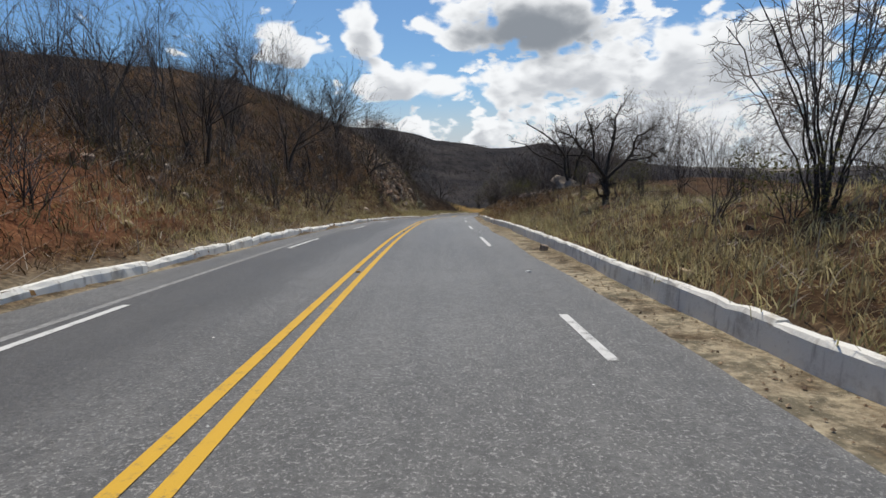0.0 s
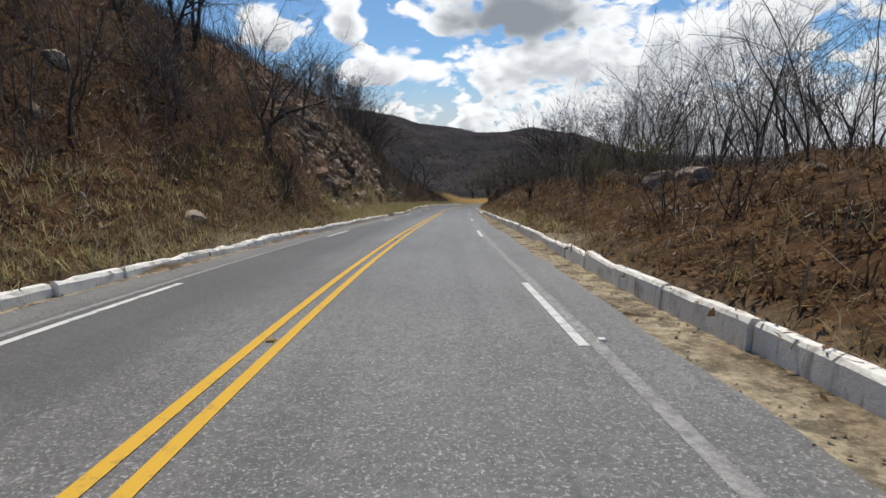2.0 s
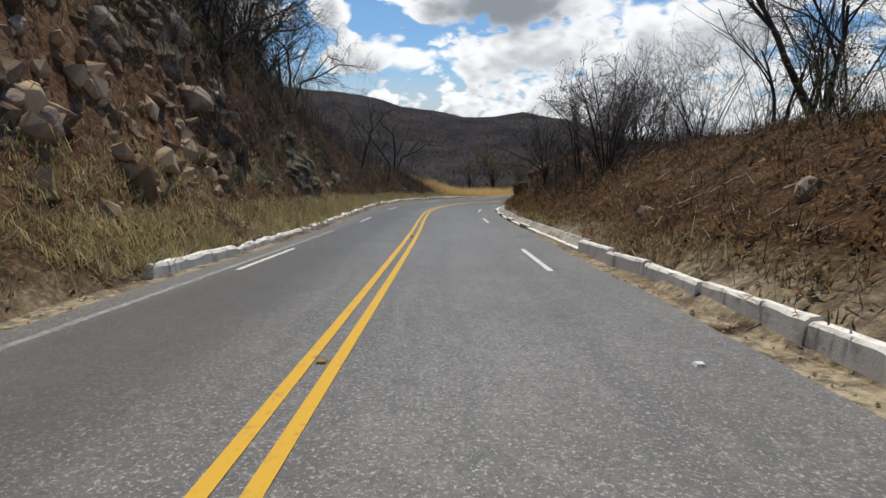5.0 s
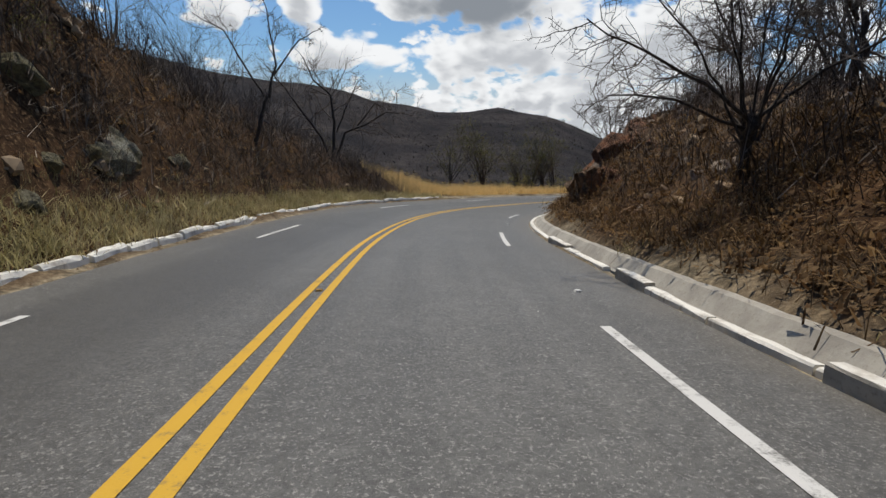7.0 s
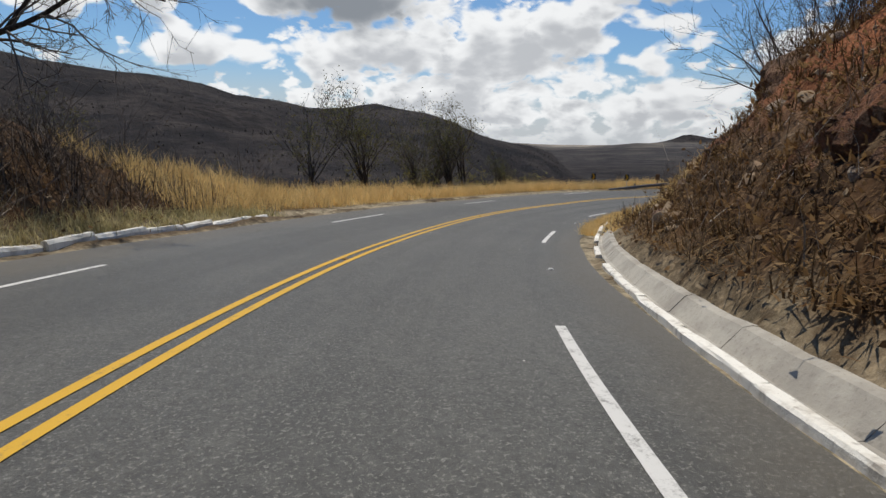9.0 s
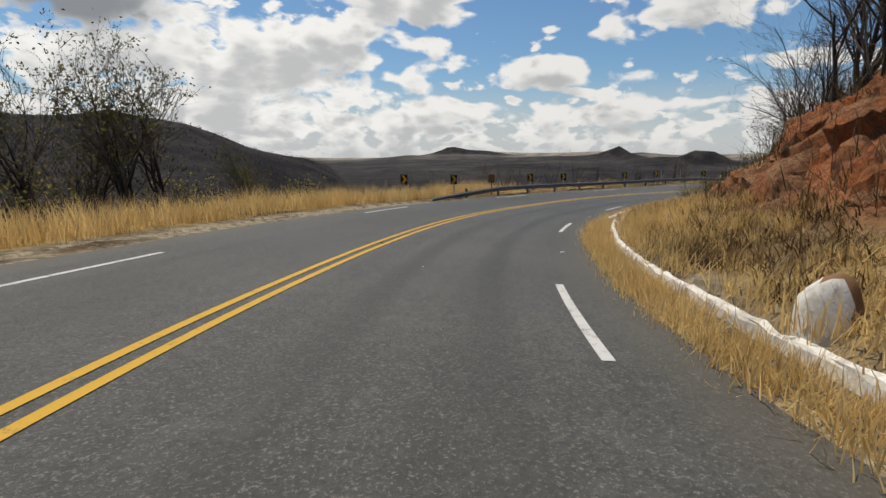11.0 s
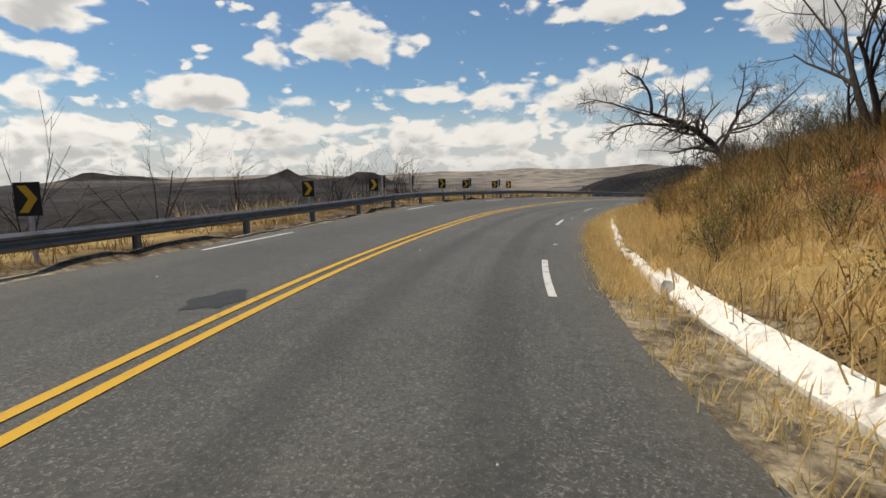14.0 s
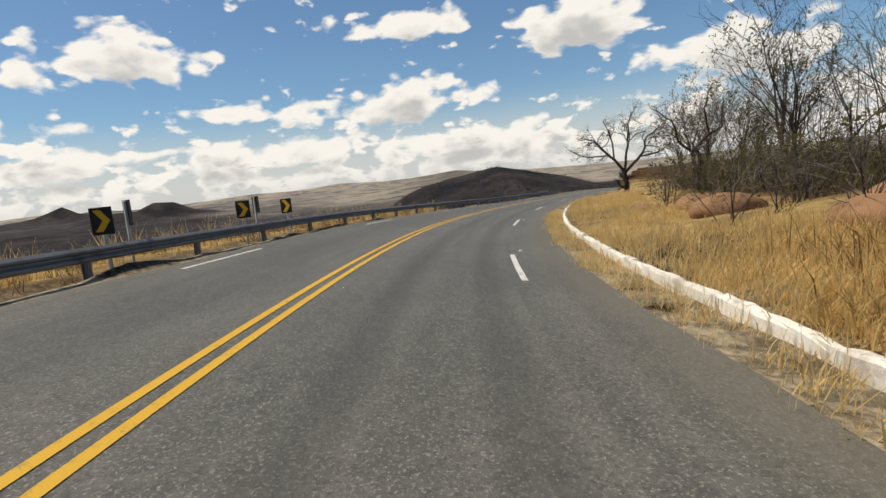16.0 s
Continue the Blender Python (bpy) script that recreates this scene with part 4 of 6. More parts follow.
# ------------------------------------------------------------------ rock faces
def blocks(a, b, size, seed):
    """Broken blocks on a plane: a level with a tilt for each, and the nearness to its joints."""
    a, b = a / size, b / size
    ia, ib = np.floor(a), np.floor(b)
    h = lambda i, j, k: np.modf(np.abs(np.sin(i * 127.1 + j * 311.7 + seed * 74.7 + k * 41.3) * 43758.5453))[0]
    best, second = np.full(a.shape, 9.0), np.full(a.shape, 9.0)
    level, tone = np.zeros(a.shape), np.zeros(a.shape)
    for i in (-1, 0, 1):
        for j in (-1, 0, 1):
            ca, cb = ia + i, ib + j
            da, db = a - (ca + 0.1 + 0.8 * h(ca, cb, 1)), b - (cb + 0.1 + 0.8 * h(ca, cb, 2))
            d = np.maximum(np.abs(da), np.abs(db)) + 0.35 * np.hypot(da, db)
            lv = (h(ca, cb, 3) - 0.5) * 1.3 + da * (h(ca, cb, 4) - 0.5) * 1.1 + db * (h(ca, cb, 5) - 0.75) * 1.2
            near = d < best
            second = np.where(near, best, np.minimum(second, d))
            level, tone, best = np.where(near, lv, level), np.where(near, h(ca, cb, 6), tone), np.where(near, d, best)
    return level * size, tone, 1 - smooth(second - best, 0.0, 0.16)


def rock_face(s0, s1, e0, e1, right, mat, label, seed, bare=0.0, push=0.6, small=1.0):
    ss, ee = np.arange(s0, s1, 0.17), np.arange(e0, e1, 0.125)
    A, E_ = np.meshgrid(ss, ee, indexing="ij")
    sh = A.shape
    off = np.interp(A, S, R_KERB) if right else np.interp(A, S, L_KERB)
    u = (off + E_) * (1 if right else -1)
    p = at(A.ravel(), u.ravel())
    p[:, 2] = ground(p[:, 0], p[:, 1])[0]
    P = p.reshape(*sh, 3)
    du, dv = np.gradient(P, axis=0), np.gradient(P, axis=1)
    N = np.cross(du, dv)
    N /= np.linalg.norm(N, axis=2)[..., None]
    N *= np.sign(N[..., 2:3])
    run = np.concatenate([np.zeros((sh[0], 1)), np.cumsum(np.linalg.norm(P[:, 1:] - P[:, :-1], axis=2), axis=1)], 1)
    x, y = A * 0.92 + run * 0.38 + 0.3 * waves(A, run, 2.0, seed, 2), run * 0.92 - A * 0.38 + 0.3 * waves(run, A, 2.0, seed + 1, 2)
    l1, t1, j1 = blocks(x, y * 1.25, 1.7, seed)
    l2, t2, j2 = blocks(x + 0.3 * y, y, 0.75, seed + 2)
    l3, _, j3 = blocks(x, y + 0.3 * x, 0.36, seed + 4)
    edge = smooth(A, s0, s0 + 5) * (1 - smooth(A, s1 - 5, s1)) * smooth(E_, e0, e0 + 1.0) * (1 - smooth(E_, e1 - 1.6, e1))
    patch = edge * smooth(waves(A, run, 5.5, seed + 7, 3) + bare, -0.25, 0.15)
    rise = patch * (0.28 + push * (l1 + small * (0.75 * l2 + 0.6 * l3 - 0.06 * j2) - 0.10 * j1) + (0.25 + 0.4 * (1 - small)) * waves(A, run, 2.4, seed + 9, 6)) - (1 - patch) * 0.35
    rise = np.clip(rise, -0.4, 0.7)
    V = (P + N * rise[..., None]).reshape(-1, 3)
    idx_ = np.arange(sh[0] * sh[1]).reshape(sh)
    q = np.stack([idx_[:-1, :-1], idx_[1:, :-1], idx_[1:, 1:], idx_[:-1, 1:]], -1).reshape(-1, 4)
    if not right:
        q = q[:, ::-1]
    me_ = mesh_from("rock_face", V, q, mat)
    for key, val in (("tone", 0.6 * t1 + 0.4 * t2), ("joint", np.maximum(j1 * 0.8, np.maximum(j2, 0.5 * j3)) * patch * small)):
        me_.attributes.new(key, "FLOAT", "POINT").data.foreach_set("value", val.ravel().astype(np.float32))
    tagged(put("rock_face", me_), label, "rock face", kind="structure")


rock_face(-14, 20, 1.2, 5.5, False, MAT["red_face"], "red earth and rock face of the roadside bank", 27, -0.05, 0.3, 0.6)
rock_face(64, 103, 1.5, 7.0, False, MAT["face"], "brown and ochre broken rock face of the road cut", 3, 0.05, 0.40, 0.9)
rock_face(94, 118, 1.2, 3.6, False, MAT["lichen"], "olive-grey lichened rock outcrops of the outer bank", 33, -0.16, 0.42, 1.2)
rock_face(115, 150, 1.7, 6.4, True, MAT["red_face"], "red-brown blocky rock face of the inner road cut", 11, -0.05, 0.34, 0.9)
rock_face(148, 203, 3.0, 8.5, True, MAT["earth_face"], "orange earth and rock face above the grass verge", 19, 0.25, 0.26, 0.3)


# ------------------------------------------------------------------ rocks
def rock_mesh(name, seed, mat, rounded=False, stretch=(1, 1, 0.75), worn=2):
    r = np.random.default_rng(seed)
    bm = bmesh.new()
    if rounded:
        bmesh.ops.create_icosphere(bm, subdivisions=3, radius=0.5)
        for v in bm.verts:
            n = noise.noise(v.co * 2.6 + Vector((seed, 0, 0))) * 0.22 + noise.noise(v.co * 7 + Vector((0, seed, 0))) * 0.05
            v.co *= 1 + n
    elif worn:
        bmesh.ops.create_icosphere(bm, subdivisions=worn, radius=0.55)
        for k in range(11):
            d = Vector(tuple(r.normal(0, 1, 3))).normalized()
            far = r.uniform(0.26, 0.44)
            for v in bm.verts:
                over = v.co.dot(d) - far
                if over > 0:
                    v.co -= d * over
        for v in bm.verts:
            v.co *= 1 + 0.10 * noise.noise(v.co * 3.5 + Vector((seed, 0, 0))) + 0.07 * noise.noise(v.co * 9 + Vector((0, seed, 0)))
    else:
        for q in r.normal(0, 1, (12, 3)):
            bm.verts.new(q / np.linalg.norm(q) * r.uniform(0.38, 0.52))
        res = bmesh.ops.convex_hull(bm, input=bm.verts)
        bmesh.ops.delete(bm, geom=list({g for g in res["geom_interior"] + res["geom_unused"] if isinstance(g, bmesh.types.BMVert)}), context="VERTS")
    for v in bm.verts:
        v.co = Vector((v.co.x * stretch[0], v.co.y * stretch[1], v.co.z * stretch[2]))
    me = bpy.data.meshes.new(name)
    bm.to_mesh(me)
    bm.free()
    me.materials.append(mat)
    if rounded:
        me.polygons.foreach_set("use_smooth", [True] * len(me.polygons))
    return me


rocks = [rock_mesh("rock", 100 + k, MAT["rock"], False, (1.0, 1.25, 0.8 + 0.1 * (k % 3))) for k in range(8)]
chunks = [rock_mesh("chunk", 120 + k, MAT["rubble"], False, (1.0, 1.2, 0.8), 0) for k in range(8)]
tan_rocks = [rock_mesh("rock", 170 + k, MAT["tan_rock"], False, (1.0, 1.15, 0.9), 3) for k in range(4)]
lichened = [rock_mesh("rock", 180 + k, MAT["lichen"], False, (1.0, 1.15, 1.1), 3) for k in range(3)]
outcrops = [rock_mesh("rock", 160 + k, MAT["rock"], False, (1.0, 1.15, 1.0), 3) for k in range(5)]
boulders = [rock_mesh("boulder", 140 + k, MAT["boulder"], True, (1.3, 1.0, 0.75)) for k in range(3)]


def scatter(n, s0, s1, e0, e1, right, r, clear=0.5):
    """Random places on one side of the road: x, y, z, s, e."""
    s = r.uniform(s0, s1, n)
    e = e0 + (e1 - e0) * r.random(n)
    u = np.where(right, np.interp(s, S, R_KERB) + e, -np.interp(s, S, L_KERB) - e)
    p = at(s, u)
    z, _, _, u2, _ = ground(p[:, 0], p[:, 1])
    ok = np.abs(u2 - u) < clear
    return np.column_stack([p[:, 0], p[:, 1], z, s, e])[ok]


def set_rocks(n, s0, s1, e0, e1, right, lo, hi, label, group, seed):
    r = np.random.default_rng(seed)
    for x, y, z, s, e in scatter(n, s0, s1, e0, e1, right, r):
        size = lo + (hi - lo) * r.random() ** 2
        kinds_ = tan_rocks if s > 150 else lichened if s > 94 and not right else rocks
        ob = put("rock", kinds_[int(r.integers(len(kinds_)))], None, Matrix.LocRotScale((x, y, z - size * 0.05), Euler(r.uniform(0, 6.28, 3) * np.array([0.25, 0.25, 1])), Vector((size, size * (0.8 + 0.6 * r.random()), size * (0.8 + 0.5 * r.random())))))
        tagged(ob, label, "rock", group)


set_rocks(100, 66, 98, 1.4, 6.5, False, 0.25, 1.15, "angular brown rock jutting from the road cut", "rocks of the road cut", 3)
set_rocks(26, 95, 118, 1.4, 3.4, False, 0.35, 1.0, "olive-grey lichened rock jutting from the outer bank", "rocks of the outer bank", 143)
set_rocks(18, -5, 22, 1.5, 6.0, False, 0.3, 0.9, "weathered rock in red earth bank", "rocks of the red bank", 4)
set_rocks(60, 110, 150, 1.2, 6.0, True, 0.2, 0.8, "reddish broken rock in the inner road cut", "rocks of the inner cut", 5)
set_rocks(36, 150, 198, 2.6, 7.0, True, 0.2, 0.8, "orange weathered rock in an earth bank", "rocks of the earth bank", 6)
set_rocks(20, 10, 100, 1.5, 9.0, True, 0.25, 0.8, "grey brown stone among dead leaves", "stones on the bank", 8)
set_rocks(16, 24, 54, 1.2, 6.0, False, 0.2, 0.7, "brown stone on a leaf-covered slope", "stones on the bank", 9)
set_rocks(10, 162, 168, 3.3, 5.2, True, 0.8, 1.4, "large square-edged pale orange rock in the red earth bank", "rocks of the earth bank", 13)
r = np.random.default_rng(12)
for s, e, size in ((225.8, 4.2, 1.5), (233.9, 4.6, 1.7), (236.6, 4.3, 1.2), (238.6, 5.0, 1.3), (241.9, 3.4, 1.0), (229.5, 7.0, 1.5), (41.0, 6.0, 2.1), (38.8, 7.6, 1.4), (50.6, 3.9, 0.9)):
    u = float(np.interp(s, S, R_KERB)) + e
    p = at(s, u)
    z = float(ground([p[0]], [p[1]])[0][0])
    grey_ = s < 100
    ob = put("boulder", outcrops[int(r.integers(3))] if grey_ else boulders[int(r.integers(3))], None, Matrix.LocRotScale((p[0], p[1], z + size * (0.08 if grey_ else 0.02)), Euler((0.1, 0.05, r.uniform(0, 6))), Vector((size, size, size))))
    tagged(ob, "weathered grey-brown boulder among leafless brush" if grey_ else "rounded orange brown granite boulder in dry grass", "boulder", "boulders on the bank" if grey_ else "granite boulders")

def rubble(name, sets, label, seed):
    """Small broken stones, too many to count, in one mesh."""
    r = np.random.default_rng(seed)
    vs, fs, base = [], [], 0
    for n, s0, s1, e0, e1, right, lo, hi in sets:
        for x, y, z, s, e in scatter(n, s0, s1, e0, e1, right, r):
            me = chunks[int(r.integers(len(chunks)))]
            size = lo + (hi - lo) * r.random() ** 2
            m = np.array(Matrix.LocRotScale((x, y, z), Euler(tuple(r.uniform(0, 6.28, 3))), Vector((size, size * r.uniform(0.6, 1.3), size * r.uniform(0.6, 1.1)))))
            v = np.array([q.co for q in me.vertices]) @ m[:3, :3].T + m[:3, 3]
            vs.append(v)
            fs += [tuple(i + base for i in f.vertices) for f in me.polygons]
            base += len(v)
    tagged(put(name, mesh_from(name, np.concatenate(vs), fs, MAT["rubble"])), label, "rubble", kind="stuff")


rubble("rubble", [(1150, 65, 98, 1.6, 8, False, 0.15, 0.9), (160, 98, 116, 1.4, 7, False, 0.12, 0.6), (70, 68, 94, 1.8, 6, False, 0.7, 1.4), (60, -5, 22, 1.0, 6, False, 0.1, 0.5), (460, 108, 150, 1.2, 8, True, 0.12, 0.6), (120, 150, 196, 3, 8, True, 0.1, 0.45), (60, 2, 110, 0.6, 6, True, 0.08, 0.35), (60, 100, 136, 1, 6, False, 0.1, 0.5)], "broken stones and rubble on the road cuts", 17)



def grit(name, n, s0, s1, lo, hi, small, large, mat, label, seed):
    """Pebbles on a strip between two lines along the road."""
    r = np.random.default_rng(seed)
    vs, fs, base = [], [], 0
    s = r.uniform(s0, s1, n)
    a, b = (np.interp(s, S, v) if isinstance(v, np.ndarray) else np.full(n, float(v)) for v in (lo, hi))
    p = at(s, a + (b - a) * r.random(n))
    for k in range(n):
        size = small + (large - small) * r.random() ** 3
        v = np.array([(-1, 0, 0), (0, -1, 0), (1, 0, 0), (0, 1, 0), (0, 0, 0.8)]) * r.uniform(0.6, 1.2, (5, 3)) * size
        t = r.uniform(0, 6.28)
        vs.append(np.column_stack([v[:, 0] * math.cos(t) - v[:, 1] * math.sin(t), v[:, 0] * math.sin(t) + v[:, 1] * math.cos(t), v[:, 2] - 0.01]) + p[k])
        fs += [(base, base + 1, base + 4), (base + 1, base + 2, base + 4), (base + 2, base + 3, base + 4), (base + 3, base, base + 4)]
        base += 5
    tagged(put(name, mesh_from(name, np.concatenate(vs), fs, mat)), label, "gravel", kind="stuff")


grit("gravel", 5200, -5, 100, EDGE_R - 0.05, R_KERB - 0.02, 0.006, 0.032, MAT["rubble"], "small stones on the sandy strip beside the kerb", 18)
grit("gravel", 3600, -5, 145, -L_KERB, -EDGE_L + 0.05, 0.006, 0.04, MAT["rubble"], "small stones and clods along the broken kerb", 19)
grit("road_grit", 900, -5, 240, -4.0, 3.4, 0.008, 0.03, MAT["lime"], "pale pebbles lying on the asphalt", 20)
bm = bmesh.new()
box(bm, -0.08, -0.12, -0.03, 0.08, 0.12, 0.17, 0.025)
p = at(15.2, 4.66)
tagged(part("stone_block", bm, MAT["rock"], None), "small dark stone block on the sandy strip", "stone").matrix_basis = pose(p[0], p[1], p[2], 6, 8, 25)

r = np.random.default_rng(14)
for s, e, size in ((121.6, 2.6, 0.8), (124.0, 2.9, 0.9), (126.0, 3.1, 1.0), (163.4, 4.0, 1.2), (164.6, 4.3, 1.6), (165.9, 4.0, 1.3), (166.6, 5.0, 1.5), (71.5, 2.9, 0.9), (73.4, 3.1, 1.1)):
    u = float(np.interp(s, S, R_KERB)) + e if s > 110 else -float(np.interp(s, S, L_KERB)) - e
    p = at(s, u)
    kinds_ = tan_rocks if s > 150 else outcrops
    ob = put("rock", kinds_[int(r.integers(len(kinds_)))], None, Matrix.LocRotScale((p[0], p[1], float(ground([p[0]], [p[1]])[0][0]) + size * 0.05), Euler(tuple(r.uniform(-0.3, 0.3, 3))), Vector((size * 0.9, size, size * 1.05))))
    tagged(ob, "large weathered rock standing out of the road cut", "rock", "large rocks of the cuts")

for k, (s, e, wide, tall, turn_by) in enumerate(((119.8, 1.7, 0.9, 1.25, 20), (118.3, 1.9, 1.15, 1.3, -14))):
    p = at(s, float(np.interp(s, S, R_KERB)) + e)
    z = float(ground([p[0]], [p[1]])[0][0])
    r = np.random.default_rng(190 + k)
    bm = bmesh.new()
    bmesh.ops.create_cube(bm, size=1.0)
    bmesh.ops.subdivide_edges(bm, edges=bm.edges, cuts=9, use_grid_fill=True)
    slope_ = r.normal(0, 0.22, 4)
    for v in bm.verts:
        c = v.co.copy()
        v.co.x += slope_[0] * c.z + slope_[1] * c.y + 0.13 * noise.noise(c * 2.3 + Vector((k * 7, 0, 0)))
        v.co.y += slope_[2] * c.z + 0.13 * noise.noise(c * 2.3 + Vector((0, k * 7, 3)))
        v.co.z += slope_[3] * c.y - 0.25 * abs(c.x * c.z) + 0.10 * noise.noise(c * 3.1 + Vector((0, 5, k * 7)))
        v.co += c.normalized() * (0.10 * noise.noise(c * 5.5 + Vector((k, 2, 0))) + 0.05 * noise.noise(c * 13 + Vector((k, 2, 0))) - (0.16 if min(abs(c.x), abs(c.y)) > 0.45 else 0.0))
    me = bpy.data.meshes.new("rock")
    bm.to_mesh(me)
    bm.free()
    me.materials.append(MAT["brown_rock"])
    tagged(put("rock", me, None, pose(p[0], p[1], z + 0.12 * tall, 0, -20, turn_at(s) + turn_by) @ Matrix.Diagonal((wide * 0.8, wide, tall, 1))), "flat-sided brown rock standing in the road cut", "rock", "large rocks of the cuts")

# the limewashed marker rock
bm = bmesh.new()
bmesh.ops.create_icosphere(bm, subdivisions=3, radius=0.5)
for v in bm.verts:
    n = noise.noise(v.co * 2.3 + Vector((3, 9, 1))) * 0.2
    v.co = Vector((v.co.x * (1 + n) * 0.75, v.co.y * (1 + n) * 0.75, (v.co.z * (1 + n)) * 1.25 + 0.42))
me = bpy.data.meshes.new("marker_rock")
bm.to_mesh(me)
bm.free()
me.materials.append(MAT["boulder"])
me.materials.append(MAT["lime"])
for f in me.polygons:
    f.use_smooth = True
    f.material_index = 1 if f.normal.x - 0.5 * f.normal.y < 0.35 and f.normal.z < 0.8 else 0
p = at(153.6, float(np.interp(153.6, S, R_KERB)) + 0.52)
z = float(ground([p[0]], [p[1]])[0][0])
tagged(put("marker_rock", me, None, pose(p[0], p[1], z - 0.32, 0, 4, turn_at(154) + 5) @ Matrix.Diagonal((0.70, 0.82, 0.78, 1))), "standing rock with one whitewashed face behind the kerb", "rock")


# ------------------------------------------------------------------ trees
def tube(v, q, pts, radii, sides):
    b = len(v)
    if sides == 1:
        d = pts[-1] - pts[0]
        a = np.cross(d, (0.4, -0.7, 0.6))
        a /= np.linalg.norm(a) + 1e-9
        v += [pts[0] - a * radii[0], pts[0] + a * radii[0], pts[-1] + a * radii[-1], pts[-1] - a * radii[-1]]
        q.append((b, b + 1, b + 2, b + 3))
        return
    for i, (p, r_) in enumerate(zip(pts, radii)):
        d = pts[min(i + 1, len(pts) - 1)] - pts[max(i - 1, 0)]
        d = d / (np.linalg.norm(d) + 1e-9)
        a = np.cross(d, (0.31, 0.95, 0.11))
        a /= np.linalg.norm(a) + 1e-9
        c = np.cross(d, a)
        for k in range(sides):
            t = 6.2832 * k / sides
            v.append(p + r_ * (a * math.cos(t) + c * math.sin(t)))
    for i in range(len(pts) - 1):
        for k in range(sides if sides > 2 else 1):
            q.append((b + i * sides + k, b + i * sides + (k + 1) % sides, b + (i + 1) * sides + (k + 1) % sides, b + (i + 1) * sides + k))


def grow(r, out, p, d, length, rad, level, kind):
    """One branch and, from it, its smaller ones."""
    n = kind["segs"][level]
    pts, dirs = [p], []
    for i in range(n):
        up = kind["lift"] * (1 if level else 0.3)
        d = d + r.normal(0, kind["crook"] * (0.6 if level == 0 else 1.0), 3) + np.array([0, 0, up])
        d = d / np.linalg.norm(d)
        dirs.append(d)
        pts.append(pts[-1] + d * length / n)
    tip = max(rad * 0.35, kind["thin"])
    radii = np.linspace(rad, tip if level < kind["levels"] else kind["thin"] * 0.4, len(pts))
    out[0 if level < kind["trunk"] else 1].append((pts, radii, kind["sides"][level]))
    if level >= kind["levels"]:
        return
    n = len(pts) - 1
    for k in range(kind["kids"][level]):
        t = kind["first"][level] + (1 - kind["first"][level]) * (k + r.random()) / kind["kids"][level]
        i = min(int(t * n), n - 1)
        q = pts[i] + (pts[i + 1] - pts[i]) * (t * n - i)
        side_ = np.cross(dirs[i], r.normal(0, 1, 3))
        side_ /= np.linalg.norm(side_) + 1e-9
        a = radians(r.uniform(*kind["angle"]))
        nd = dirs[i] * math.cos(a) + side_ * math.sin(a)
        rr = np.interp(t, np.linspace(0, 1, n + 1), radii) * kind["slim"]
        grow(r, out, q, nd, length * kind["short"][level] * r.uniform(0.7, 1.25), max(rr, kind["thin"]), level + 1, kind)


SLENDER = dict(levels=3, segs=(6, 4, 2, 1), sides=(5, 2, 1, 1), kids=(6, 4, 3), first=(0.25, 0.15, 0.2), short=(0.46, 0.5, 0.5), angle=(22, 58), lift=0.05, crook=0.17, thin=0.006, slim=0.6, trunk=1)
LITE = dict(SLENDER, sides=(3, 1, 1, 1), segs=(4, 2, 1, 1), kids=(6, 4, 2))
SPREAD_TREE = dict(levels=4, segs=(5, 5, 4, 2, 1), sides=(7, 6, 4, 3, 1), kids=(5, 5, 4, 3), first=(0.45, 0.25, 0.2, 0.2), short=(1.35, 0.55, 0.5, 0.5), angle=(28, 62), lift=0.03, crook=0.16, thin=0.008, slim=0.68, trunk=2)
FINE = dict(SPREAD_TREE, kids=(6, 6, 5, 5), thin=0.006, angle=(25, 65), crook=0.2)
FORKED = dict(levels=4, segs=(5, 4, 3, 1, 1), sides=(6, 5, 2, 1, 1), kids=(4, 5, 4, 3), first=(0.5, 0.2, 0.2, 0.2), short=(1.1, 0.5, 0.5, 0.5), angle=(18, 45), lift=0.07, crook=0.14, thin=0.007, slim=0.7, trunk=2)
BUSH = dict(levels=2, segs=(3, 2, 1), sides=(4, 2, 1), kids=(6, 4), first=(0.1, 0.15), short=(0.55, 0.5), angle=(20, 55), lift=0.05, crook=0.17, thin=0.006, slim=0.65, trunk=1)


